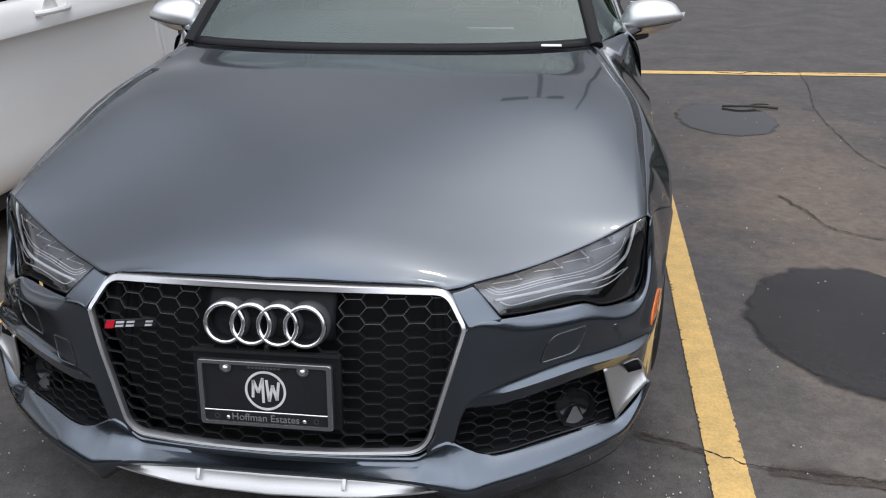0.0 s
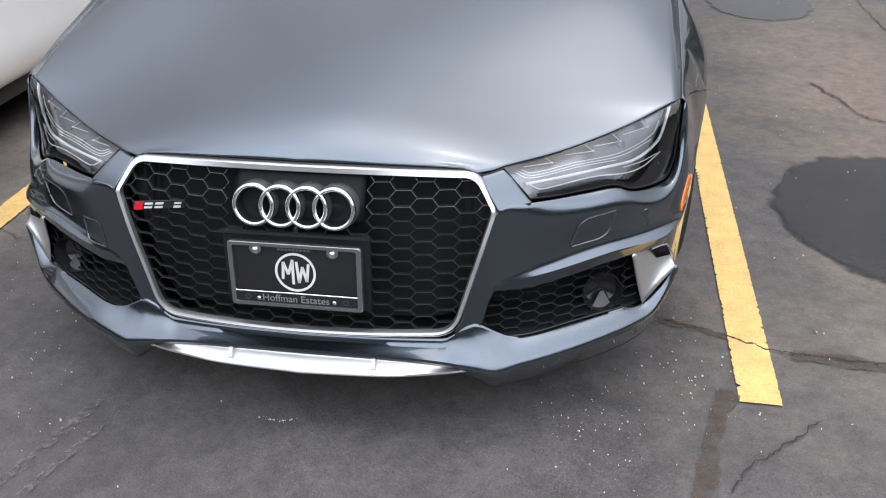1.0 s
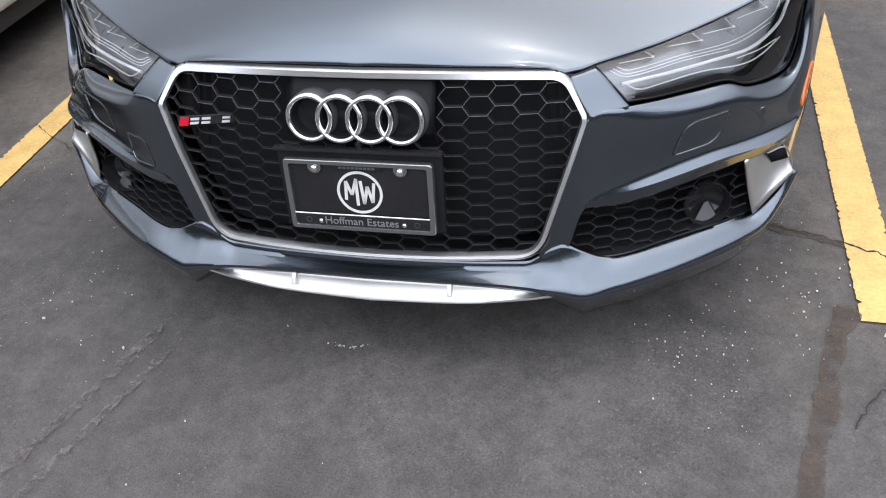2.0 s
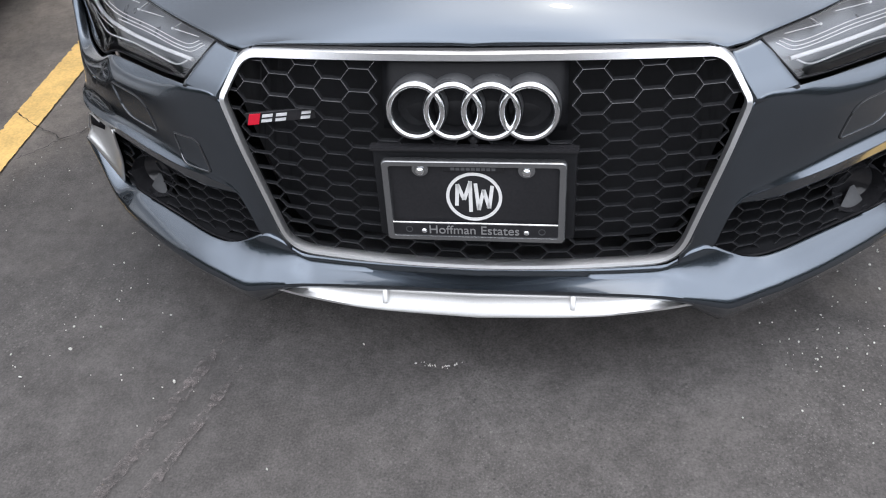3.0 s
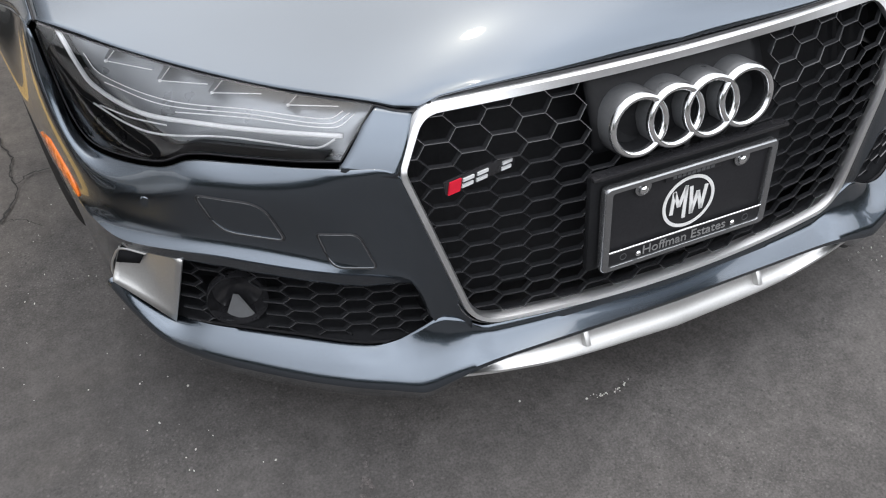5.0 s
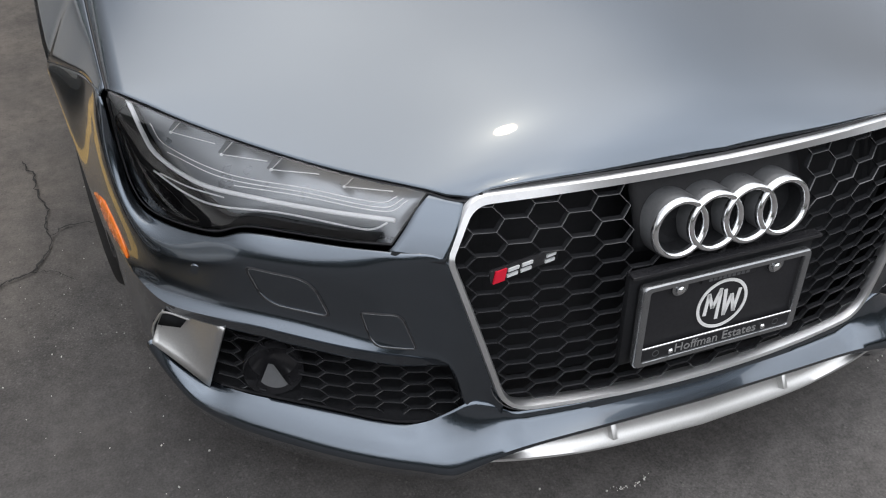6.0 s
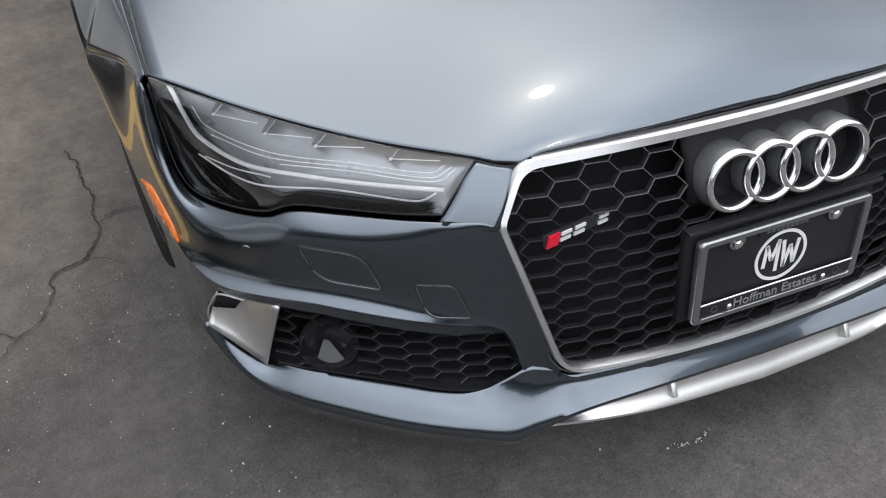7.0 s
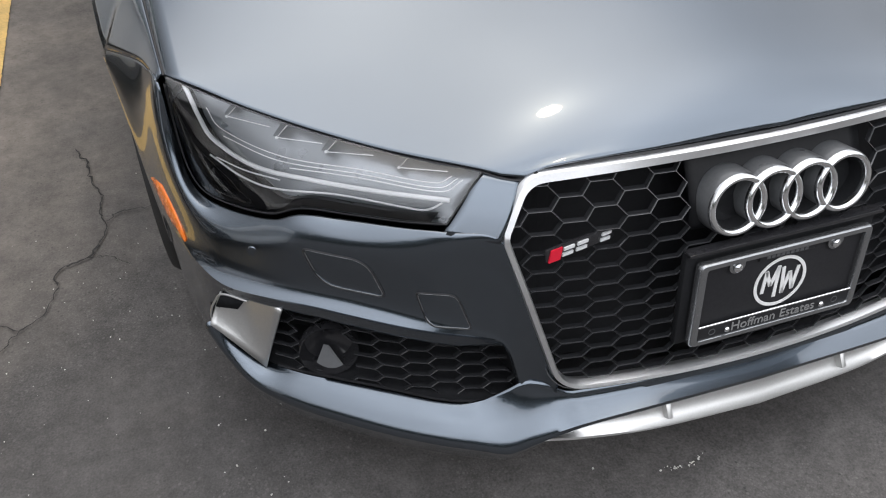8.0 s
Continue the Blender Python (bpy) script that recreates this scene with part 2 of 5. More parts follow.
    k.new(pn.outputs["Fac"], some.inputs["Value"])
    for scale, low, colour, force in ((105, 0.60, (0.25, 0.24, 0.225, 1), 0.26), (120, 0.66, (0.022, 0.022, 0.023, 1), 0.6)):
        st = n.new("ShaderNodeTexVoronoi")
        st.inputs["Scale"].default_value = scale
        k.new(co.outputs["Object"], st.inputs["Vector"])
        sp = n.new("ShaderNodeSeparateColor")
        k.new(st.outputs["Color"], sp.inputs["Color"])
        pick = n.new("ShaderNodeMapRange")
        pick.inputs["From Min"].default_value, pick.inputs["From Max"].default_value = low, 1.0
        k.new(sp.outputs["Red"], pick.inputs["Value"])
        core = n.new("ShaderNodeMapRange")
        core.inputs["From Min"].default_value, core.inputs["From Max"].default_value = 0.22, 0.40
        core.inputs["To Min"].default_value, core.inputs["To Max"].default_value = force, 0.0
        k.new(st.outputs["Distance"], core.inputs["Value"])
        both = n.new("ShaderNodeMath")
        both.operation = "MULTIPLY"
        k.new(pick.outputs["Result"], both.inputs[0])
        k.new(core.outputs["Result"], both.inputs[1])
        worn = n.new("ShaderNodeMath")
        worn.operation = "MULTIPLY"
        k.new(both.outputs[0], worn.inputs[0])
        k.new(some.outputs["Result"], worn.inputs[1])
        sx = n.new("ShaderNodeMix")
        sx.data_type = "RGBA"
        sx.inputs["B"].default_value = colour
        k.new(worn.outputs[0], sx.inputs["Factor"])
        k.new(last, sx.inputs["A"])
        last = sx.outputs["Result"]
    k.new(last, b.inputs["Base Color"])
    return m


def water(name, gloss, rough):
    m = material(name, (0.026, 0.025, 0.025), rough, 0.0, 0.25, 3, 40, 0.0, 0.0, 0.04, gloss)
    # the film of water thins out unevenly towards its rim
    n, k = m.node_tree.nodes, m.node_tree.links
    co = n.new("ShaderNodeTexCoord")
    mp = n.new("ShaderNodeMapping")
    mp.inputs["Location"].default_value, mp.inputs["Scale"].default_value = (-1, -1, 0), (2, 2, 0)
    k.new(co.outputs["Generated"], mp.inputs["Vector"])
    ln = n.new("ShaderNodeVectorMath")
    ln.operation = "LENGTH"
    k.new(mp.outputs["Vector"], ln.inputs[0])
    ns = n.new("ShaderNodeTexNoise")
    ns.inputs["Scale"].default_value, ns.inputs["Detail"].default_value = 11.0, 10
    k.new(co.outputs["Object"], ns.inputs["Vector"])
    ad = n.new("ShaderNodeMath")
    ad.operation = "MULTIPLY_ADD"
    ad.inputs[1].default_value = 0.22
    k.new(ns.outputs["Fac"], ad.inputs[0])
    k.new(ln.outputs["Value"], ad.inputs[2])
    fm = n.new("ShaderNodeMapRange")
    fm.interpolation_type = "SMOOTHSTEP"
    fm.inputs["From Min"].default_value, fm.inputs["From Max"].default_value = 0.98, 1.08
    k.new(ad.outputs[0], fm.inputs["Value"])
    tr, mx = n.new("ShaderNodeBsdfTransparent"), n.new("ShaderNodeMixShader")
    k.new(fm.outputs["Result"], mx.inputs["Fac"])
    k.new(n["Principled BSDF"].outputs["BSDF"], mx.inputs[1])
    k.new(tr.outputs["BSDF"], mx.inputs[2])
    k.new(mx.outputs["Shader"], n["Material Output"].inputs["Surface"])
    return m


ASPHALT, WATER, DAMP = asphalt(), water("puddle_water", 1.0, 0.05), water("drying_puddle", 0.3, 0.10)

# ---- building helpers ----


def catmull(points, n):
    """n points along a smooth curve through the given ones, spaced by chord length."""
    p = np.array(points, float)
    d = np.sqrt(np.linalg.norm(np.diff(p, axis=0), axis=1))
    k = np.concatenate([[0], np.cumsum(d)])
    tan = np.zeros_like(p)
    tan[1:-1] = (p[2:] - p[:-2]) / (k[2:] - k[:-2])[:, None]
    tan[0] = (p[1] - p[0]) / (k[1] - k[0])
    tan[-1] = (p[-1] - p[-2]) / (k[-1] - k[-2])
    out = []
    for s in np.linspace(0, k[-1], n):
        i = min(max(int(np.searchsorted(k, s)) - 1, 0), len(d) - 1)
        h = k[i + 1] - k[i]
        t = (s - k[i]) / h
        out.append((2 * t**3 - 3 * t**2 + 1) * p[i] + (t**3 - 2 * t**2 + t) * h * tan[i] + (-2 * t**3 + 3 * t**2) * p[i + 1] + (t**3 - t**2) * h * tan[i + 1])
    return np.array(out)


def evenly(points, n):
    """The same curve resampled to n points evenly spaced along its length."""
    p = catmull(points, 12 * n)
    k = np.concatenate([[0], np.cumsum(np.linalg.norm(np.diff(p, axis=0), axis=1))])
    s = np.linspace(0, k[-1], n)
    return np.stack([np.interp(s, k, p[:, c]) for c in range(p.shape[1])], 1)


def grid(rows, close=False, bm=None):
    """A sheet through rows of points."""
    bm = bm or bmesh.new()
    vs = [[bm.verts.new(tuple(map(float, p))) for p in r] for r in rows]
    for a, b in zip(vs[:-1], vs[1:]):
        m = len(a)
        for i in range(m if close else m - 1):
            q = (a[i], a[(i + 1) % m], b[(i + 1) % m], b[i])
            try:
                bm.faces.new(q)
            except ValueError:
                pass
    return bm


def box(size, at=(0, 0, 0), turn=(0, 0, 0), bevel=0.0, bm=None):
    bm = bm or bmesh.new()
    r = bmesh.ops.create_cube(bm, size=1.0)
    bmesh.ops.scale(bm, vec=size, verts=r["verts"])
    if bevel:
        es = list({e for v in r["verts"] for e in v.link_edges})
        g = bmesh.ops.bevel(bm, geom=es, offset=bevel, segments=2, affect="EDGES", profile=0.6)
        vs = list({v for f in g["faces"] for v in f.verts} | {v for v in r["verts"] if v.is_valid})
    else:
        vs = r["verts"]
    bmesh.ops.transform(bm, matrix=pose(*at, *turn), verts=vs)
    return bm


def tube(points, radius, sides=6, bm=None, flat=1.0, closed=False):
    """A round bar along points; flat squeezes its height."""
    p = np.array(points, float)
    bm = bm or bmesh.new()
    rings = []
    m = len(p)
    for i in range(m):
        t = p[(i + 1) % m] - p[i - 1] if closed else p[min(i + 1, m - 1)] - p[max(i - 1, 0)]
        t = Vector(t).normalized()
        up = Vector((0, 0, 1)) if abs(t.z) < 0.9 else Vector((0, 1, 0))
        a = t.cross(up).normalized()
        b = a.cross(t).normalized()
        r = radius[i] if isinstance(radius, (list, tuple, np.ndarray)) else radius
        rings.append([bm.verts.new(Vector(p[i]) + a * (r * math.cos(w)) + b * (r * flat * math.sin(w))) for w in [2 * math.pi * j / sides for j in range(sides)]])
    for i in range(m if closed else m - 1):
        a, b = rings[i], rings[(i + 1) % m]
        for j in range(sides):
            bm.faces.new((a[j], a[(j + 1) % sides], b[(j + 1) % sides], b[j]))
    if not closed:
        bm.faces.new(rings[0][::-1])
        bm.faces.new(rings[-1])
    return bm


def cylinder(radius, depth, at, axis=(0, 1, 0), sides=24, r2=None, bevel=0.0, bm=None):
    bm = bm or bmesh.new()
    r = bmesh.ops.create_cone(bm, cap_ends=True, segments=sides, radius1=radius, radius2=radius if r2 is None else r2, depth=depth)
    turn = Vector(axis).to_track_quat("Z", "Y").to_matrix().to_4x4()
    bmesh.ops.transform(bm, matrix=Matrix.Translation(at) @ turn, verts=r["verts"])
    return bm


def lathe(profile, at, axis, sides=40, bm=None):
    """A turned body: profile rows of (radius, height) along the axis."""
    bm = bm or bmesh.new()
    m = Matrix.Translation(at) @ Vector(axis).to_track_quat("Z", "Y").to_matrix().to_4x4()
    rows = [[m @ Vector((r * math.cos(a), r * math.sin(a), h)) for a in [2 * math.pi * j / sides for j in range(sides)]] for r, h in profile]
    return grid(rows, close=True, bm=bm)


def mirrored(rows):
    return [np.array(r) * (-1, 1, 1) for r in rows]


def link_mesh(name, bm, mat, smooth=True):
    bmesh.ops.remove_doubles(bm, verts=bm.verts, dist=1e-5)
    bmesh.ops.recalc_face_normals(bm, faces=bm.faces)
    me = bpy.data.meshes.new(name)
    bm.to_mesh(me)
    bm.free()
    me.materials.append(mat)
    for f in me.polygons:
        f.use_smooth = smooth
    if smooth:
        me.set_sharp_from_angle(angle=radians(38))
    return new(name, me)


def part(name, bm, mat, parent, label="", thick=0.0, smooth=True):
    """Links a bmesh as one mesh under a thing or part; thick gives a sheet that thickness."""
    ob = link_mesh(name, bm, mat, smooth)
    base, p = Matrix.Identity(4), parent
    while p is not None:
        base = p.matrix_parent_inverse @ p.matrix_basis @ base
        p = p.parent
    ob.parent = parent
    ob.matrix_parent_inverse = base.inverted()
    if thick:
        md = ob.modifiers.new("sheet", "SOLIDIFY")
        md.thickness, md.offset = thick, 0.0
    if label:
        tagged(ob, label)
    return ob


def thing(name, at, label, category, group="", kind=""):
    ob = new(name)
    ob.matrix_basis = pose(*at)
    return tagged(ob, label, category, group, kind)


def lettering(text, size, m, name, mat, parent):
    cu = bpy.data.curves.new(name, "FONT")
    cu.body, cu.size, cu.extrude, cu.align_x, cu.align_y = text, size, 0.0006, "CENTER", "CENTER"
    tmp = new(name, cu)
    me = bpy.data.meshes.new_from_object(tmp.evaluated_get(bpy.context.evaluated_depsgraph_get()))
    bpy.data.objects.remove(tmp)
    bm = bmesh.new()
    bm.from_mesh(me)
    bm.transform(m)
    bpy.data.meshes.remove(me)
    return part(name, bm, mat, parent, smooth=False)

# ---- ground, markings, water, cracks ----


def ribbon(points, width, z, rough, seed, bm=None):
    """A flat strip on the ground whose edges wander by rough."""
    p = np.array(points, float)
    bm = bm or bmesh.new()
    rows = []
    for i in range(len(p)):
        t = p[min(i + 1, len(p) - 1)] - p[max(i - 1, 0)]
        t /= np.linalg.norm(t)
        nrm = np.array((-t[1], t[0]))
        w = width[i] if isinstance(width, (list, np.ndarray)) else width
        a = w / 2 + rough * noise.noise((i * 0.37, seed, 0.2))
        b = w / 2 + rough * noise.noise((i * 0.37, seed, 7.7))
        rows.append([(*(p[i] + nrm * a), z), (*(p[i] - nrm * b), z)])
    return grid(rows, bm=bm)


gb = bmesh.new()
xs = [-300, -60, -12, *np.linspace(-6, 6, 49), 12, 60, 300]
ys = [-300, -60, -12, *np.linspace(-4, 8, 49), 14, 60, 300]
ground_rows = []
for y in ys:
    ground_rows.append([(x, y, 0.0 if abs(x) > 8 or abs(y) > 9 else 0.003 * noise.noise((x * 0.8, y * 0.8, 3.1)) - 0.003) for x in xs])
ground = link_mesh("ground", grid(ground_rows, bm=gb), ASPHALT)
tagged(ground, "worn dark grey asphalt of a parking lot with silt stains", "ground", kind="structure")


def stripe(name, a, b, width, seed, label, chips=(0.030, 0.014)):
    """A painted line: finely ragged edges, with chips broken out of either side."""
    a, b = np.array(a), np.array(b)
    t = (b - a) / np.linalg.norm(b - a)
    side = np.array((-t[1], t[0]))
    rows = []
    for s in np.arange(0, np.linalg.norm(b - a), 0.008):
        p = a + t * s
        row = []
        for sg, chip, q in ((1, chips[0], 0.0), (-1, chips[1], 50.0)):
            w = width / 2 + 0.003 * noise.noise((s * 110, seed, q)) + 0.0015 * noise.noise((s * 23, seed, q))
            w -= chip * max(0.0, noise.noise((s * 85, seed + 3, q)) - 0.10) * (0.6 + 0.8 * abs(noise.noise((s * 120, seed, q + 9))))
            row.append((*(p + side * sg * w), 0.0025))
        rows.append(row)
    ob = link_mesh(name, grid(rows), YELLOW)
    return tagged(ob, label, "road marking", "painted parking lines", "structure")


stripe("parking_line", (1.111, 0.216), (1.26, 5.80), 0.106, 1.0, "chipped yellow painted parking line on dark asphalt")
stripe("parking_line", (-1.445, 0.20), (-1.445, 5.80), 0.106, 4.0, "worn yellow painted parking line between two bays")
stripe("parking_line", (-7.0, 5.86), (9.0, 5.86), 0.13, 9.0, "yellow painted line across the ends of the bays")


def puddle(at, size, seed, label, mat=WATER):
    bm = bmesh.new()
    ring = []
    for i in range(72):
        a = 2 * math.pi * i / 72
        r = 1 + 0.16 * noise.noise((math.cos(a) * 1.3, math.sin(a) * 1.3, seed)) + 0.05 * noise.noise((math.cos(a) * 5, math.sin(a) * 5, seed))
        ring.append(bm.verts.new((at[0] + size[0] * r * math.cos(a), at[1] + size[1] * r * math.sin(a), 0.0022)))
    bm.faces.new(ring)
    ob = link_mesh("puddle", bm, mat, False)
    return tagged(ob, label, "puddle", "rain puddles", "structure")


puddle((1.775, 1.285), (0.46, 0.53), 2.0, "shallow dark rain puddle on the asphalt beside the line", DAMP)
puddle((1.76, 4.28), (0.36, 0.47), 5.0, "shallow rain puddle mirroring the grey sky")


def crack(points, width, seed, mat=CRACK):
    """A jagged dark line of changing width; wide smooth ones are seeping tar."""
    n = max(24, int(sum(math.dist(p, q) for p, q in zip(points, points[1:])) / 0.010))
    p = evenly(points, n)
    big, small = (0.014, 0.010) if mat is CRACK else (0.012, 0.006)
    q = [(x + big * noise.noise((x * 7, y * 7, seed)) + small * (noise.noise((i * 0.3, seed, 2)) + 0.6 * noise.noise((i * 0.9, seed, 3))), y + big * noise.noise((x * 7, y * 7, seed + 5)) + small * (noise.noise((i * 0.3, seed, 6)) + 0.6 * noise.noise((i * 0.9, seed, 7)))) for i, (x, y) in enumerate(p)]
    w = [width * (0.25 + 1.1 * abs(noise.noise((i * 0.4, seed, 9)))) if mat is CRACK else width * (0.8 + 0.5 * noise.noise((i * 0.1, seed, 9))) for i in range(n)]
    w[0] = w[-1] = width * 0.1
    ob = link_mesh("pavement_crack", ribbon(q, w, 0.0031, 0.0, seed), mat, False)
    return tagged(ob, "dark open crack in the asphalt" if mat is CRACK else "brown tar seam seeping over the asphalt", "crack", "pavement cracks", "structure")


crack([(1.76, 2.70), (1.80, 2.60), (1.85, 2.48), (1.88, 2.30), (2.04, 2.17), (2.3, 2.05)], 0.017, 1)
crack([(2.66, 5.99), (2.60, 5.44), (2.44, 4.58), (2.40, 3.84), (2.42, 3.36), (2.6, 2.9)], 0.013, 2)
crack([(2.35, 4.62), (2.44, 4.56)], 0.03, 21)
crack([(0.90, 0.56), (1.05, 0.50), (1.17, 0.455), (1.35, 0.43), (1.75, 0.40), (2.3, 0.30)], 0.012, 3)
crack([(0.88, 0.57), (1.05, 0.50), (1.12, 0.475), (1.17, 0.45)], 0.035, 13, STAIN).location.z = -0.0012
crack([(1.22, 0.445), (1.35, 0.42), (1.75, 0.385), (2.3, 0.28), (2.9, 0.22)], 0.060, 14, STAIN).location.z = -0.0012
crack([(0.87, -0.40), (0.905, -0.2), (0.955, 0.0), (1.00, 0.16), (1.05, 0.26)], 0.055, 4, STAIN)
crack([(1.0, -0.10), (1.05, -0.01), (1.17, 0.09), (1.24, 0.17)], 0.009, 5)
crack([(-1.168, 1.46), (-1.140, 1.38), (-1.123, 1.273), (-1.105, 1.215), (-1.112, 1.135), (-1.100, 1.070), (-1.105, 1.032), (-1.144, 0.959), (-1.181, 0.948), (-1.203, 0.926), (-1.207, 0.880)], 0.009, 6)
crack([(-1.101, 1.095), (-1.06, 1.124), (-1.0, 1.124), (-0.94, 1.16)], 0.008, 7)
crack([(-1.207, 0.880), (-1.225, 0.83), (-1.244, 0.788), (-1.290, 0.764), (-1.316, 0.792), (-1.40, 0.83), (-1.52, 0.90)], 0.006, 31)
crack([(-1.144, 0.959), (-1.089, 0.944), (-1.044, 0.909)], 0.004, 32)
crack([(-1.290, 0.764), (-1.32, 0.71), (-1.38, 0.66)], 0.006, 33)
crack([(2.1, 0.95), (2.4, 1.5), (2.3, 2.2), (2.6, 2.7)], 0.009, 8)
crack([(1.95, 5.90), (2.15, 5.84), (2.28, 5.93), (2.46, 5.86)], 0.05, 15)
crack([(2.40, 5.92), (2.75, 5.90), (3.1, 5.87), (3.5, 5.90)], 0.03, 16)

# pale tyre scuffs dragged over the asphalt in front of the car
for line, wide, seed in (([(-0.75, -0.55), (-0.672, -0.324), (-0.614, -0.155), (-0.556, 0.045)], 0.040, 41), ([(-0.66, -0.56), (-0.590, -0.330), (-0.545, -0.170), (-0.50, -0.03)], 0.028, 42)):
    run = evenly(line, 60)
    taper = [wide * (0.75 + 0.5 * noise.noise((i * 0.25, seed, 1.0))) * min(1.0, (59 - i) / 8 + 0.1, i / 8 + 0.1) for i in range(60)]
    tagged(link_mesh("tyre_scuff", ribbon(run, taper, 0.0028, 0.006, seed), SCUFF, False), "pale dusty tyre scuff on the dark asphalt", "tyre mark", "tyre scuffs", "structure")

# loose grit
rng = random.Random(5)


def grit(n, spread, size, name, label):
    bm = bmesh.new()
    for _ in range(n):
        x, y = spread()
        s = size * rng.uniform(0.35, 1.0)
        r = bmesh.ops.create_icosphere(bm, subdivisions=1, radius=s)
        m = pose(x, y, s * 0.3, rng.uniform(0, 360), rng.uniform(0, 360), rng.uniform(0, 360)) @ Matrix.Diagonal((1, rng.uniform(0.5, 1), rng.uniform(0.4, 0.8), 1))
        bmesh.ops.transform(bm, matrix=m, verts=r["verts"])
    return tagged(link_mesh(name, bm, GRIT, False), label, "grit", kind="stuff")


grit(70, lambda: (rng.uniform(-2.0, 2.2), rng.uniform(-0.5, 1.2)), 0.0036, "grit", "scattered pale specks of grit on the asphalt")
grit(60, lambda: (rng.gauss(0.95, 0.13), rng.gauss(0.28, 0.12)), 0.004, "grit", "pale crumbs of stone beside the yellow line")
grit(110, lambda: (rng.uniform(1.2, 3.0), rng.uniform(0.0, 5.0)), 0.0045, "grit", "pale gravel crumbs washed over the asphalt")
grit(28, lambda: (lambda a: (-0.086 + 0.045 * a, -0.007 + 0.012 * a * a + rng.gauss(0, 0.0025)))(rng.uniform(-1, 1)), 0.0027, "crumbled_leaf", "crumbled pale leaf bits in a short arc on the asphalt")

TRAIL = [(-0.905, 0.367), (-0.844, 0.138), (-0.706, 0.102), (-0.916, 0.056), (-0.895, -0.008), (-1.022, -0.031), (-0.833, 0.18), (-0.884, 0.262), (-0.853, 0.058), (-0.745, -0.083), (-0.581, -0.102), (-0.631, -0.08), (-0.97, -0.089), (-0.998, 0.392)]
trail = iter(TRAIL * 4)
grit(14, lambda: next(trail), 0.0050, "grit", "bright white specks of grit in a loose trail")
grit(26, lambda: (lambda p: (p[0] + rng.gauss(0, 0.03), p[1] + rng.gauss(0, 0.03)))(next(trail)), 0.0024, "grit", "fine white crumbs on the asphalt")
grit(60, lambda: (rng.gauss(0.72, 0.10), rng.gauss(0.06, 0.09)), 0.0030, "grit", "white crumbs scattered in front of the bumper corner")

grit(90, lambda: (rng.gauss(-1.28, 0.28), rng.gauss(0.75, 0.30)), 0.0021, "grit", "pale stone crumbs loose on the broken asphalt")

stick = thing("stick", (1.98, 4.58, 0.0), "thin dark forked twig lying across a puddle", "twig")
sb = tube(catmull([(1.80, 4.60, 0.012), (1.92, 4.575, 0.020), (2.05, 4.59, 0.016), (2.18, 4.57, 0.010)], 14), 0.009, 6)
part("stem", sb, BARK, stick)
part("fork", tube(catmull([(1.96, 4.58, 0.018), (2.04, 4.63, 0.024), (2.13, 4.65, 0.018)], 8), 0.005, 5), BARK, stick)

# ---- the grey car ----
car = thing("sports_sedan", (0, 2.5, 0), "dark grey metallic sports sedan with a black honeycomb grille", "car")

# front edge of the bonnet, centre to outer corner
HOOD_FRONT = [(0, 0.105, 0.6645), (0.20, 0.114, 0.6625), (0.36, 0.134, 0.6545), (0.398, 0.138, 0.641), (0.425, 0.149, 0.643), (0.455, 0.169, 0.6485), (0.56, 0.248, 0.650), (0.656, 0.322, 0.661), (0.75, 0.395, 0.680), (0.845, 0.468, 0.708)]
HOOD_BACK = [(0, 1.425, 0.932), (0.25, 1.427, 0.933), (0.45, 1.436, 0.937), (0.62, 1.452, 0.943), (0.735, 1.478, 0.949)]
HOOD_SIDE = [(0.845, 0.468, 0.708), (0.853, 0.64, 0.752), (0.859, 0.835, 0.795), (0.861, 0.966, 0.825), (0.846, 1.11, 0.859), (0.797, 1.268, 0.899), (0.762, 1.385, 0.928), (0.735, 1.478, 0.949)]
HOOD_MID = [(0, 0.105, 0.6645), (0, 0.128, 0.684), (0, 0.165, 0.703), (0, 0.22, 0.722), (0, 0.30, 0.742), (0, 0.42, 0.769), (0, 0.60, 0.806), (0, 0.85, 0.849), (0, 1.10, 0.887), (0, 1.425, 0.932), (0, 1.50, 0.943)]


def sheet_between(front, back, mid, side, nu, nv):
    """Blend of four edge curves for one half, square across so that the middle is level."""
    f, b = evenly(front, nu), evenly(back, nu)
    m, s = evenly(mid[:-1], 8 * nv), evenly(side, 8 * nv)
    w = np.linspace(0, 1, nv) ** 1.35
    pick = lambda c: np.stack([np.interp(w, np.linspace(0, 1, len(c)), c[:, k]) for k in range(3)], 1)
    m, s = pick(m), pick(s)
    rows = []
    for j in range(nv):
        v = w[j]
        row = []
        for i in range(nu):
            u = i / (nu - 1)
            q = np.zeros(3)
            for c in range(3):
                a = u if c == 0 else u**2.2
                fb = (1 - a) * f[0, c] + a * f[-1, c], (1 - a) * b[0, c] + a * b[-1, c]
                q[c] = (1 - a) * m[j, c] + a * s[j, c] + (1 - v) ** 1.5 * (f[i, c] - fb[0]) + v * (b[i, c] - fb[1])
            row.append(q)
        rows.append(row)
    return [np.array(r) for r in rows]


half = sheet_between(HOOD_FRONT, HOOD_BACK, HOOD_MID, HOOD_SIDE, 30, 44)
mid_line = catmull(HOOD_MID, 300)
mid_z = lambda y: float(np.interp(y, mid_line[:, 1], mid_line[:, 2]))
rim_line = catmull([*HOOD_FRONT, *HOOD_SIDE[1:]], 400)


def flatten(x):
    return x * x / math.sqrt(1 + (x / 0.6) ** 4)


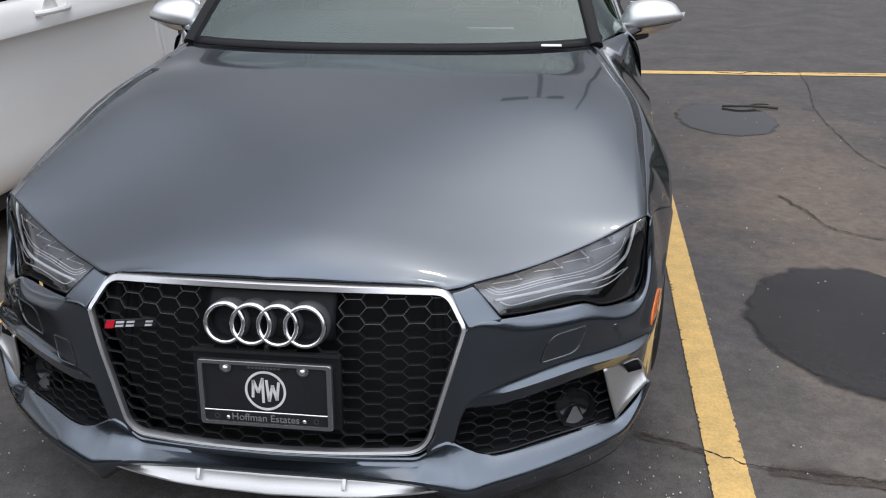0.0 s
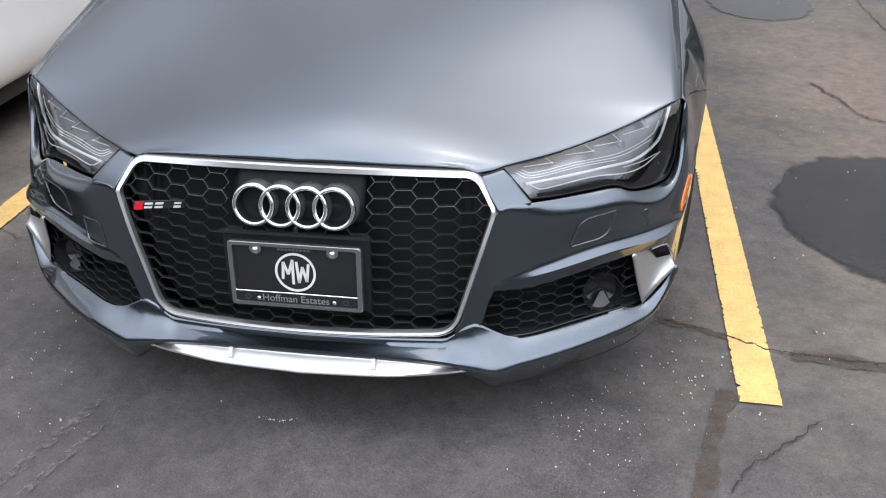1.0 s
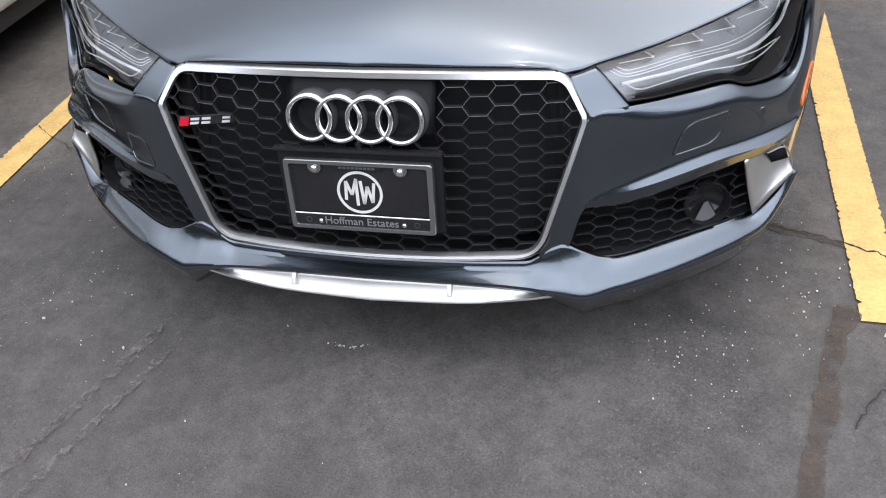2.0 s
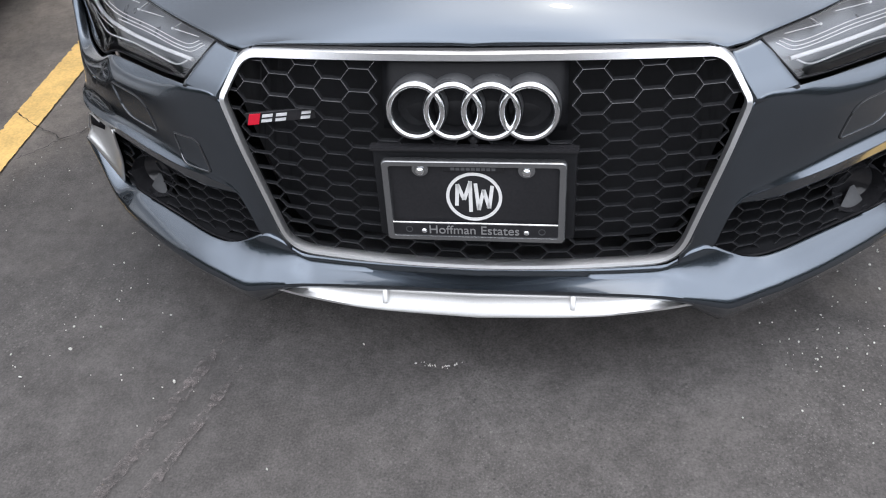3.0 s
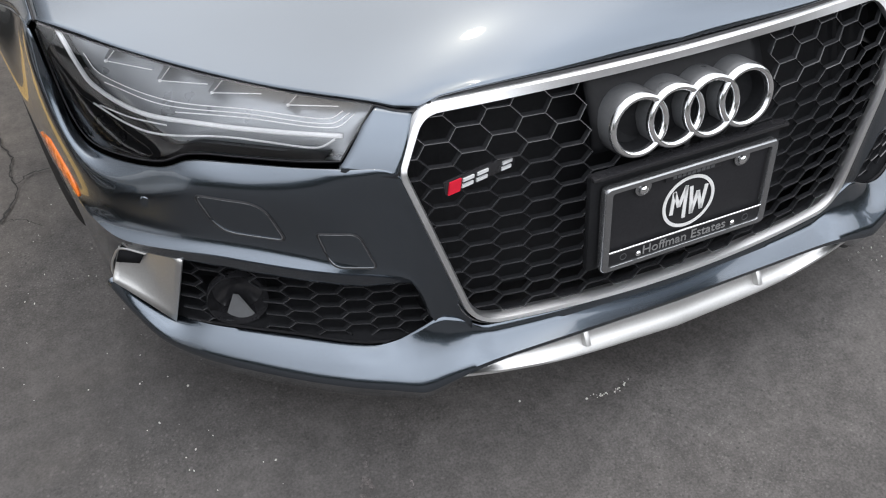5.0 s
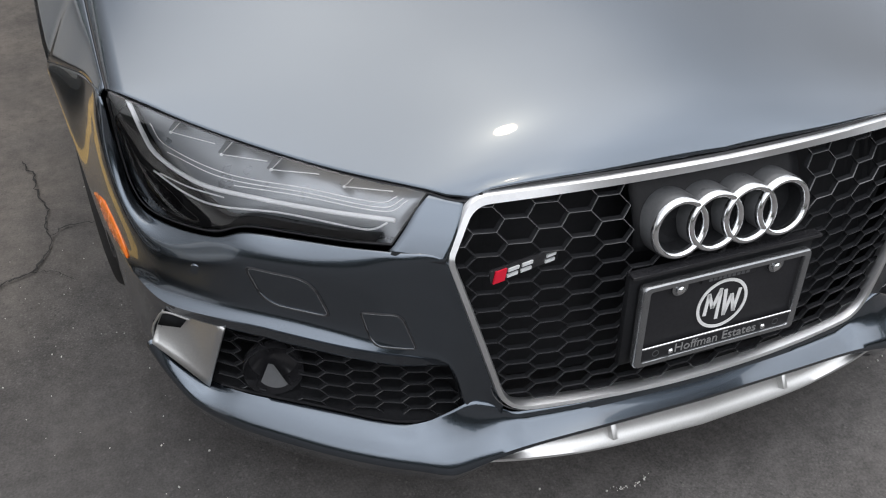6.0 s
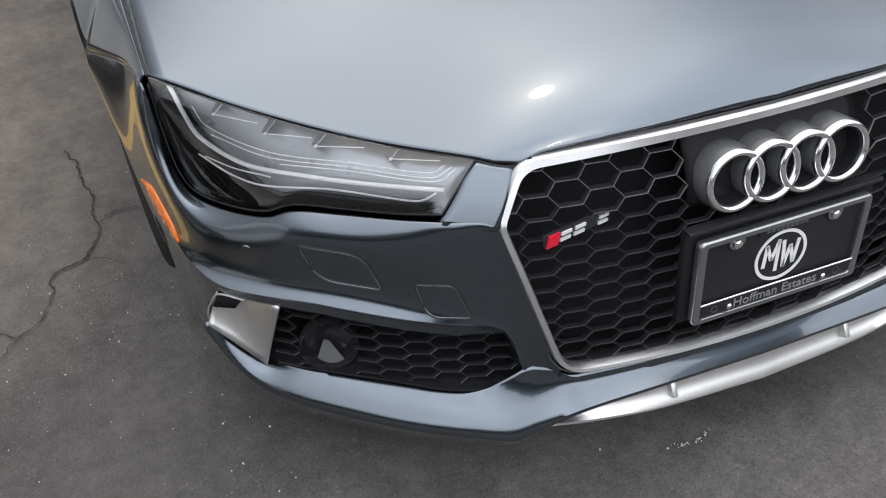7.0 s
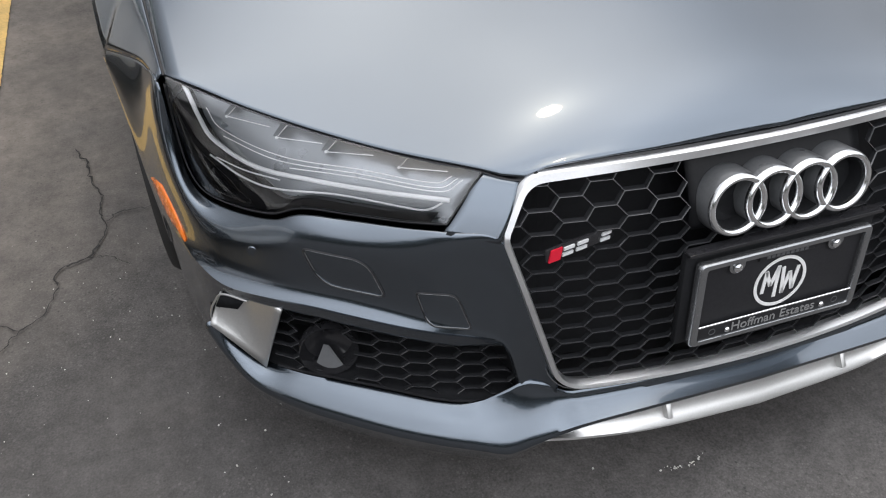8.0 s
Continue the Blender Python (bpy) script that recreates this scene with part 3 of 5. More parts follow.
def hood_z(x, y):
    """Crown falling off sideways, less and less towards the screen, turned up to meet the edges."""
    w = min(1.0, max(0.0, (y - 0.25) / 0.75))
    w = w * w * (3 - 2 * w)
    c = 0.31 * (1 - w)
    back = min(1.0, max(0.0, (y - 1.12) / 0.32))
    back = back * back * (3 - 2 * back)
    far = max(float(np.interp(y, rim_line[:, 1], rim_line[:, 0])), 0.05)
    lift = float(np.interp(y, rim_line[:, 1], rim_line[:, 2])) - (mid_z(y) - c * flatten(far))
    u = min(1.0, abs(x) / far)
    shoulder = 0.05 * w * (1 - back) * (u**2 - u**6)
    return mid_z(y) - c * flatten(x) + lift * u ** (6.0 - 3.0 * back) + shoulder


hood_rows = []
for r in half:
    for q in r:
        q[2] = hood_z(q[0], q[1])
    hood_rows.append(np.concatenate([(r * (-1, 1, 1))[::-1], r[1:]]))
part("bonnet", grid(hood_rows), PAINT, car, "grey metallic bonnet mirroring the cloudy sky", 0.003)
# rolled front flange under the bonnet edge
edge = hood_rows[0]
part("bonnet_flange", grid([edge + (0, 0.001, -0.0005), edge + (0, 0.010, -0.004), edge + (0, 0.05, -0.012)]), BLACK_MATT, car)

# bumper corner: bottom edge height, outer plan line, and top edge, node by node outwards
BASE = [(0.356, 0.040), (0.391, 0.049), (0.416, 0.055), (0.444, 0.064), (0.512, 0.086), (0.568, 0.108), (0.637, 0.146), (0.699, 0.186), (0.737, 0.212), (0.800, 0.260), (0.842, 0.306), (0.868, 0.372), (0.884, 0.430), (0.897, 0.480), (0.911, 0.552), (0.922, 0.602), (0.932, 0.648), (0.946, 0.715)]
LOWER = [0.246, 0.241, 0.286, 0.384, 0.381, 0.389, 0.398, 0.404, 0.406, 0.406, 0.401, 0.22, 0.205, 0.205, 0.215, 0.44, 0.545, 0.624]
UPPER = [(0.356, 0.038, 0.286), (0.391, 0.062, 0.400), (0.416, 0.077, 0.484), (0.444, 0.098, 0.571), (0.508, 0.125, 0.580), (0.568, 0.161, 0.577), (0.637, 0.208, 0.573), (0.699, 0.246, 0.570), (0.738, 0.272, 0.551), (0.793, 0.343, 0.5295), (0.832, 0.402, 0.5265), (0.848, 0.437, 0.552), (0.853, 0.458, 0.622), (0.857, 0.468, 0.698), (0.872, 0.535, 0.692), (0.884, 0.575, 0.684), (0.910, 0.635, 0.668), (0.941, 0.712, 0.644)]


def bumper_columns(n):
    p5 = [(*b, *u) for b, u in zip(BASE, UPPER)]
    d = np.sqrt(np.linalg.norm(np.diff(np.array(p5), axis=0), axis=1))
    k = np.concatenate([[0], np.cumsum(d)])
    s = np.linspace(0, k[-1], n)
    c = catmull(p5, n)
    low = np.interp(s, k, LOWER)
    cols = []
    for i in range(n):
        t = c[min(i + 1, n - 1), :2] - c[max(i - 1, 0), :2]
        t /= np.linalg.norm(t)
        inward = np.array((-t[1], t[0]))
        bx, by, ux, uy, uz = c[i]
        z0 = low[i]
        # the blade runs on level round the corner, above the wheel arch edge
        zc = max(z0, 0.408) if 0.842 < bx < 0.914 else z0
        h = uz - zc
        # undercut above the intake, soft shoulder sweeping up into the flank, rolled edge under the lamp
        sc = min(1.0, h / 0.16)
        und = float(np.interp(bx, (0.437, 0.50, 0.85, 0.90), (0.016, 0.033, 0.033, 0.012)))
        z1 = zc + und * sc
        start, end = np.array((bx, by)), np.array((ux, uy))
        lim = min(1.0, np.linalg.norm(end - start) / 0.05)
        plumb = min(1.0, max(0.0, (bx - 0.78) / 0.12))
        plain = min(1.0, max(0.0, (0.60 - bx) / 0.14))
        under = [(*(start + inward * 0.008 * lim * (1 - k) ** 0.7), z0 + k * (z1 - z0)) for k in np.linspace(0, 1, 9)[:-1]]
        free = min(1.0, max(0.0, (uy - 0.455) / 0.05))
        ctrl = []
        for f, g, g2, g3 in ((0.0, 0.0, 0.0, 0.0), (0.03, 0.08, 0.05, 0.03), (0.08, 0.20, 0.10, 0.08), (0.16, 0.30, 0.16, 0.16), (0.30, 0.37, 0.22, 0.30), (0.46, 0.40, 0.29, 0.46), (0.62, 0.43, 0.36, 0.60), (0.74, 0.47, 0.43, 0.72), (0.84, 0.56, 0.52, 0.80), (0.92, 0.70, 0.67, 0.87), (0.97, 0.85, 0.83, 0.93), (1.0, 1.0, 1.0, 1.0)):
            w = g + (g2 - g) * plumb + (g3 - g) * plain
            w += (f**1.8 - w) * free
            ctrl.append((*(start + (end - start) * w), z1 + (uz - z1) * f))
        cols.append(np.concatenate([under, catmull(ctrl, 34)]))
    # even out the skin along the bumper, leaving its edges where they are
    skin = np.array(cols)
    keep = np.interp(np.arange(42), (6, 12, 30, 39), (0, 1, 1, 0))[None, :, None] * np.interp(np.arange(n), (14, 30, n - 14, n - 2), (0, 1, 1, 0))[:, None, None]
    for _ in range(30):
        even = skin.copy()
        even[1:-1] = 0.25 * skin[:-2] + 0.5 * skin[1:-1] + 0.25 * skin[2:]
        skin = skin + (even - skin) * keep
    cols = list(skin)
    return cols


COLS = bumper_columns(110)


def on_bumper(x, z, out=0.0):
    """Point of the bumper skin at a front position."""
    at = [(np.interp(z, c[:, 2], c[:, 0]), np.interp(z, c[:, 2], c[:, 1])) for c in COLS if c[0, 2] <= z <= c[-1, 2]]
    at.sort()
    return (x, float(np.interp(x, [p[0] for p in at], [p[1] for p in at])) - out, z)


def on_corner(y, z, out=0.0):
    """Point of the bumper skin at a side position."""
    at = [(np.interp(z, c[:, 2], c[:, 1]), np.interp(z, c[:, 2], c[:, 0])) for c in COLS if c[0, 2] <= z <= c[-1, 2] and c[0, 0] > 0.78]
    at.sort()
    return (float(np.interp(y, [p[0] for p in at], [p[1] for p in at])) + out, y, z)


# cheek beside the grille, up to the lamp
def cheek_rows():
    a, b, c, d = [np.array(p) for p in ((0.403, 0.139, 0.636), (0.445, 0.160, 0.643), (0.4455, 0.094, 0.567), (0.511, 0.1235, 0.577))]
    rows = []
    for i in range(12):
        v = i / 11
        rows.append([(1 - v) * ((1 - u) * a + u * b) + v * ((1 - u) * c + u * d) - np.array((0, 0.006, 0)) * math.sin(math.pi * v) for u in np.linspace(0, 1, 10)])
        # edge rolled in towards the lamp
        edge, k = rows[-1][-1], min(1.0, 0.25 + v / 0.35)
        rows[-1] += [edge + k * np.array(p) for p in ((0.0035, 0.0022, 0.0006), (0.0062, 0.0056, 0.0006), (0.0078, 0.0105, 0.0))]
    return rows


# lower lip under the intakes and across the front: inner and outer edge, centre to corner
LIP_IN = [(0, 0.012, 0.268), (0.20, 0.020, 0.268), (0.33, 0.038, 0.264), (0.375, 0.050, 0.259), (0.41, 0.058, 0.257), (0.44, 0.062, 0.257), (0.50, 0.072, 0.259), (0.545, 0.092, 0.260), (0.606, 0.133, 0.260), (0.687, 0.185, 0.260), (0.74, 0.222, 0.258), (0.786, 0.268, 0.252), (0.835, 0.298, 0.288), (0.860, 0.312, 0.335)]
LIP_OUT = [(0, -0.022, 0.240), (0.20, -0.016, 0.236), (0.315, -0.008, 0.226), (0.385, -0.004, 0.213), (0.438, -0.003, 0.2015), (0.460, 0.000, 0.2015), (0.502, 0.016, 0.210), (0.549, 0.037, 0.215), (0.615, 0.077, 0.217), (0.693, 0.133, 0.218), (0.763, 0.189, 0.220), (0.818, 0.246, 0.229), (0.851, 0.287, 0.267), (0.874, 0.312, 0.325)]


def lip_rows():
    both = catmull([(*p, *q) for p, q in zip(LIP_IN, LIP_OUT)], 90)
    a, b = both[:, :3], both[:, 3:]
    # short skirt under the outer edge, deep at the sides and shallow over the splitter
    deep = np.interp(b[:, 0], (0.36, 0.40, 0.46, 0.80, 0.874), (0.008, 0.022, 0.055, 0.060, 0.050))
    skirt = lambda f, y: b + np.stack([-0.12 * deep * f, y + 0.45 * deep * f, -deep * f], 1)
    rows = [a + (b - a) * w + np.array((0, -out, up)) for w, up, out in ((0, 0, 0), (0.04, 0.002, 0.0), (0.12, 0.003, 0.001), (0.25, 0.006, 0.0015), (0.5, 0.0085, 0.002), (0.80, 0.0095, 0.002), (0.95, 0.0065, 0.0015), (1, -0.0005, 0))]
    # cove under the grille: falls steeply at first, then flattens out
    cove = np.interp(a[:, 0], (0.33, 0.40), (1.0, 0.0))[:, None]
    for i, dz in ((1, -0.010), (2, -0.017), (3, -0.0185), (4, -0.0165), (5, -0.011), (6, -0.004)):
        rows[i] = rows[i] + cove * np.array((0, 0, dz))
    # hollow where the strip beside the grille runs out into the lip
    rise = np.interp(a[:, 0], (0.335, 0.355, 0.375, 0.400, 0.417, 0.444, 0.470, 0.500), (0.0, 0.016, 0.034, 0.044, 0.040, 0.024, 0.009, 0.0))
    for i, w in enumerate((0, 0.04, 0.12, 0.25, 0.5, 0.80)):
        rows[i] = rows[i] + np.stack([0 * rise, -0.0035 * np.minimum(1, rise / 0.03) * (1 - w), rise * (1 - w) ** 4.5], 1)
    rows += [skirt(0.06, 0.0005), skirt(0.18, 0.001), skirt(0.6, 0.001), skirt(1.0, 0.0)]
    return [np.concatenate([(r * (-1, 1, 1))[::-1], r[1:]]) for r in rows]


bumper_bm = grid(lip_rows())
part("front_bumper_lip", bumper_bm, PAINT, car, "body-coloured lower bumper lip", 0.003)
lo = lip_rows()[-1]
part("underside_lip", grid([lo + (0, 0.002, 0.001), lo + (0, 0.012, -0.016), lo + (0, 0.06, -0.022), lo * (0.9, 1, 1) + (0, 0.35, -0.02)]), BLACK_MATT, car)
for sgn in (1, -1):
    side = [np.array(c) * (sgn, 1, 1) for c in COLS]
    ob = part("front_bumper_corner", grid(side), PAINT, car, "", 0.003)
    part("grille_cheek", grid([np.array(r) * (sgn, 1, 1) for r in cheek_rows()]), PAINT, car, "", 0.003)

# silver splitter blade with two fins
SPLIT = [(0, -0.034, 0.184), (0.20, -0.026, 0.188), (0.32, -0.012, 0.196), (0.392, 0.002, 0.202)]
b = evenly(SPLIT, 24)
full = np.concatenate([(b * (-1, 1, 1))[::-1], b[1:]])
lipx = lip_rows()[-1]
top = np.stack([[x, np.interp(x, lipx[:, 0], lipx[:, 1]) + 0.012, max(np.interp(x, lipx[:, 0], lipx[:, 2]) - 0.001, z + 0.002)] for x, y, z in full])
split_rows = [top, top * 0.7 + full * 0.3 + (0, 0.004, -0.002), top * 0.3 + full * 0.7 + (0, 0.003, -0.001), full + (0, 0.001, 0.003), full, full + (0, 0.006, -0.006), full + (0, 0.05, -0.006)]
splitter = part("splitter_blade", grid(split_rows), SILVER, car, "matt aluminium front splitter blade", 0.002)
for sgn in (1, -1):
    part("splitter_fin", box((0.010, 0.040, 0.034), (0.173 * sgn, -0.004, 0.208), (-38, 0, 0), 0.003), SILVER, splitter)

# ---- grille ----


def frame_y(x, z):
    c = float(np.interp(z, (0.25, 0.285, 0.36, 0.484, 0.572, 0.605, 0.65), (-0.006, -0.002, 0.008, 0.024, 0.044, 0.066, 0.098)))
    return c + 0.27 * x * x


def rounded(points, radii, seg=8):
    """Closed outline with its corners rounded."""
    out = []
    n = len(points)
    for i in range(n):
        p, a, c = [np.array(points[j % n], float) for j in (i, i - 1, i + 1)]
        da, dc = a - p, c - p
        r = min(radii[i], np.linalg.norm(da) * 0.45, np.linalg.norm(dc) * 0.45)
        s, e = p + da / np.linalg.norm(da) * r, p + dc / np.linalg.norm(dc) * r
        for t in np.linspace(0, 1, seg):
            out.append((1 - t) ** 2 * s + 2 * t * (1 - t) * p + t * t * e)
    return np.array(out)


def dense(loop, step=0.02):
    out = []
    for i in range(len(loop)):
        a, b = loop[i], loop[(i + 1) % len(loop)]
        m = max(1, int(np.linalg.norm(b - a) / step))
        out += [a + (b - a) * j / m for j in range(m)]
    return np.array(out)


OUTLINE = dense(rounded([(-0.398, 0.647), (0.398, 0.647), (0.4445, 0.573), (0.358, 0.281), (-0.358, 0.281), (-0.4445, 0.573)], [0.030, 0.030, 0.016, 0.050, 0.050, 0.016]))
OUTLINE = np.array([(x, z + (0.011 * (1 - (x / 0.398) ** 2) if z > 0.62 else 0.0)) for x, z in OUTLINE])


def inset(loop, width):
    n = len(loop)
    out = []
    for i in range(n):
        t = loop[(i + 1) % n] - loop[i - 1]
        t /= np.linalg.norm(t)
        nrm = np.array((t[1], -t[0]))
        w = width(nrm) if callable(width) else width
        out.append(loop[i] + nrm * w)
    return np.array(out)


def bar_width(nrm):
    return 0.0125 + (0.004 * max(0, -nrm[1]) ** 2 if nrm[1] < 0 else -0.0045 * nrm[1] ** 2)


def loop3(loop, back):
    return [(x, frame_y(x, z) + back, z) for x, z in loop]


inner = inset(OUTLINE, bar_width)
q1 = inset(OUTLINE, lambda nrm: bar_width(nrm) * 0.14)
q2 = inset(OUTLINE, lambda nrm: bar_width(nrm) * 0.80)
grille = part("grille_frame", grid([loop3(OUTLINE, 0.025), loop3(OUTLINE, 0.003), loop3(q1, -0.003), loop3(q2, -0.001), loop3(inner, 0.006), loop3(inner, 0.012)], close=True), SATIN, car, "satin aluminium frame round the honeycomb grille")
outer = inset(OUTLINE, -0.003)
part("grille_gasket", grid([loop3(inset(OUTLINE, 0.001), 0.004), loop3(outer, 0.008), loop3(outer, 0.04)], close=True), SEAM, car)
low_edge = [p for p in inset(OUTLINE, -0.0055) if p[1] < 0.33]
low_edge.sort(key=lambda p: p[0])
part("frame_bead", tube([(x, frame_y(x, z) + 0.003, z) for x, z in low_edge], 0.0011, 6), FRAME, car)


def inside(loop, x, z):
    hit = False
    n = len(loop)
    for i in range(n):
        (x1, z1), (x2, z2) = loop[i], loop[(i + 1) % n]
        if (z1 > z) != (z2 > z) and x < (x2 - x1) * (z - z1) / (z2 - z1) + x1:
            hit = not hit
    return hit


def honeycomb(loop, surface, pitch, rise, flat, depth, thick, sgn=1, skip=None):
    """Open hexagon mesh cut to an outline: every strut a deep bar."""
    b2, a = flat / 2, pitch - flat / 2
    x0, x1, z0, z1 = loop[:, 0].min(), loop[:, 0].max(), loop[:, 1].min(), loop[:, 1].max()
    edges = {}
    for i in range(int((x0 - 0.1) / pitch), int((x1 + 0.1) / pitch) + 1):
        for j in range(int((z0 - 0.06) / rise), int((z1 + 0.06) / rise) + 1):
            cx, cz = i * pitch, j * rise + (rise / 2 if i % 2 else 0)
            v = [(cx + a, cz), (cx + b2, cz + rise / 2), (cx - b2, cz + rise / 2), (cx - a, cz), (cx - b2, cz - rise / 2), (cx + b2, cz - rise / 2)]
            for p, q in zip(v, v[1:] + v[:1]):
                key = tuple(sorted(((round(p[0], 4), round(p[1], 4)), (round(q[0], 4), round(q[1], 4)))))
                edges[key] = (p, q)
    verts, faces = [], []
    for p, q in edges.values():
        m = ((p[0] + q[0]) / 2, (p[1] + q[1]) / 2)
        if not inside(loop, *m) or (skip and skip(*m)):
            continue
        p, q = np.array(p), np.array(q)
        t = (q - p) / np.linalg.norm(q - p)
        nrm = np.array((-t[1], t[0]))
        p, q = p - t * thick * 0.3, q + t * thick * 0.3
        k = len(verts)
        for e in (p, q):
            for w, dy in ((-thick * 0.5, 0.0022), (-thick * 0.14, 0.0), (thick * 0.14, 0.0), (thick * 0.5, 0.0022), (thick * 0.5, depth), (-thick * 0.5, depth)):
                x, z = e + nrm * w
                verts.append((sgn * x, surface(x, z) + dy, z))
        for s in range(6):
            faces.append((k + s, k + (s + 1) % 6, k + 6 + (s + 1) % 6, k + 6 + s))
    me = bpy.data.meshes.new("m")
    me.from_pydata(verts, [], faces)
    bm = bmesh.new()
    bm.from_mesh(me)
    # front bevels stay glossy; walls take the cavity black, shade put into their colour
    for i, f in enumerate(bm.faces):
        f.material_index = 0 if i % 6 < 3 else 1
    bpy.data.meshes.remove(me)
    return bm


def mesh_y(x, z):
    return frame_y(x, z) + 0.012


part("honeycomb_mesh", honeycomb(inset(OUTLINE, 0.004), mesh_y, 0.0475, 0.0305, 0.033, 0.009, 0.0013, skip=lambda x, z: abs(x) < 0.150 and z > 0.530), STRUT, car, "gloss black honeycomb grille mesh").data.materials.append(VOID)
back = dense(inset(OUTLINE, 0.003))
cav = bmesh.new()
cav.faces.new([cav.verts.new((x, frame_y(x, z) + 0.075, z)) for x, z in back])
bmesh.ops.triangulate(cav, faces=cav.faces)
part("grille_cavity", cav, CAVITY, car, smooth=False)
# flat panel behind the emblem
panel_rows = []
for z in np.linspace(0.532, 0.640, 10):
    panel_rows.append([(x, frame_y(x, z) + 0.030, z) for x in np.linspace(-0.152, 0.152, 16)])
part("emblem_panel", grid(panel_rows), CAVITY, car, "", 0.004)

# emblem of four linked rings on black drums
emblem = part("emblem_base", box((0.20, 0.010, 0.02), (0, 0.094, 0.58), (0, 0, 0), 0.004), BLACK_GLOSS, car)
LEAN = (0, -0.965, 0.26)
for i in range(4):
    cx = -0.0915 + 0.061 * i
    at = (cx, 0.047 + 0.1 * cx * cx, 0.580)
    ro, ri = 0.0494, 0.0378
    part("ring", lathe([(ri, -0.006), (ri + 0.0006, -0.001 + i * 0.0004), (ri + 0.0018, 0.0018 + i * 0.0004), (ri + 0.0036, 0.0036 + i * 0.0004), (ri + 0.0058, 0.0042 + i * 0.0004), (ro - 0.0036, 0.0036 + i * 0.0004), (ro - 0.0018, 0.0018 + i * 0.0004), (ro - 0.0006, -0.001 + i * 0.0004), (ro, -0.006)], at, LEAN, 64), CHROME, emblem, "polished chrome emblem ring")
    part("ring_drum", lathe([(ri + 0.001, 0.0), (ro - 0.0012, -0.002), (ro + 0.0005, -0.006), (ro + 0.002, -0.050)], at, LEAN, 48), DRUM, emblem, "gloss black drum behind the ring")
    part("ring_drum", lathe([(0.0002, -0.030), (ri - 0.004, -0.028), (ri + 0.0008, -0.004)], at, LEAN, 48), PANEL, emblem)
part("camera_lens", lathe([(0.0001, 0.006), (0.006, 0.005), (0.010, 0.0), (0.012, -0.01)], (0.0, 0.052, 0.523), LEAN, 20), BLACK_GLOSS, car, "small round parking camera under the emblem")

# ---- plate in a dealer frame ----
PM = pose(0, 0.008, 0.4245, -7.4, 0, 0)


def local(bm):
    bm.transform(PM)
    return bm


holder = part("plate_holder", local(box((0.340, 0.014, 0.176), (0, 0.024, 0.006), (0, 0, 0), 0.005)), PANEL, car, "gloss black number plate bracket")
part("holder_lip", local(box((0.345, 0.020, 0.006), (0, 0.014, 0.097), (0, 0, 0), 0.002)), BLACK_GLOSS, holder)
plate = part("licence_plate", local(box((0.300, 0.004, 0.150), (0, 0.008, 0), (0, 0, 0), 0.0015)), PLATE, car, "black dealer plate in a dull chrome frame")


def plate_loop(w, h, r):
    return dense(rounded([(-w, h), (w, h), (w, -h), (-w, -h)], [r] * 4, 6), 0.05)


fo, f1, f2, fi = plate_loop(0.1545, 0.0795, 0.010), plate_loop(0.1525, 0.0775, 0.009), plate_loop(0.1425, 0.0700, 0.006), plate_loop(0.1410, 0.0685, 0.005)
lay = lambda loop, y: [(x, y, z) for x, z in loop]
part("plate_frame", local(grid([lay(fo, 0.012), lay(fo, 0.001), lay(f1, -0.002), lay(f2, -0.002), lay(fi, 0.001), lay(fi, 0.008)], close=True)), FRAME, plate, "dull chrome plate frame")
part("frame_band", local(box((0.284, 0.005, 0.026), (0, 0.003, -0.0575), (0, 0, 0), 0.001)), PLATE, plate)
part("frame_bar", local(tube([(-0.142, 0.0, -0.0425), (0.142, 0.0, -0.0425)], 0.0021, 10)), CHROME, plate)
part("frame_tab", local(box((0.100, 0.004, 0.010), (0, 0.003, 0.0645), (0, 0, 0), 0.001)), PLATE, plate)
for x, z in ((-0.0885, 0.0602), (0.0885, 0.0602), (-0.0885, -0.0588), (0.0885, -0.0588)):
    r = 0.0072 if z > 0 else 0.0048
    if z > 0:
        part("screw_lug", local(cylinder(0.014, 0.004, (x, 0.003, z + 0.003), (0, 1, 0), 20)), FRAME, plate)
    part("screw", local(lathe([(0.0001, 0.004), (r * 0.6, 0.0035), (r, 0.0012), (r, -0.001)], (x, -0.001, z), (0, -1, 0), 16)), CHROME, plate, "domed chrome screw")
disc = local(lathe([(0.0475, 0.0), (0.0475, 0.0012), (0.0420, 0.0012), (0.0420, 0.0)], (0, 0.005, 0.0085), (0, -1, 0), 56))
part("roundel", disc, WHITE_PRINT, plate, "white ring mark on the plate")
# mark inside the ring: a zigzag of plain slanted strokes
for x0, z0, x1, z1 in ((-0.0300, -0.018, -0.0275, 0.024), (-0.0275, 0.024, -0.0170, -0.006), (-0.0170, -0.006, -0.0055, 0.030), (-0.0060, 0.030, -0.0060, -0.030), (0.0030, 0.026, 0.0075, -0.026), (0.0075, -0.026, 0.0165, 0.014), (0.0165, 0.014, 0.0255, -0.022), (0.0255, -0.022, 0.0310, 0.022)):
    long = math.hypot(x1 - x0, z1 - z0)
    part("mark_stroke", local(box((0.0062, 0.0012, long), ((x0 + x1) / 2, 0.0050, 0.0085 + (z0 + z1) / 2), (0, math.degrees(math.atan2(x1 - x0, z1 - z0)), 0))), WHITE_PRINT, plate)
lettering("Hoffman Estates", 0.0240, PM @ pose(-0.002, -0.0002, -0.0575, 90, 0, 0), "town_lettering", GREY_PRINT, plate)
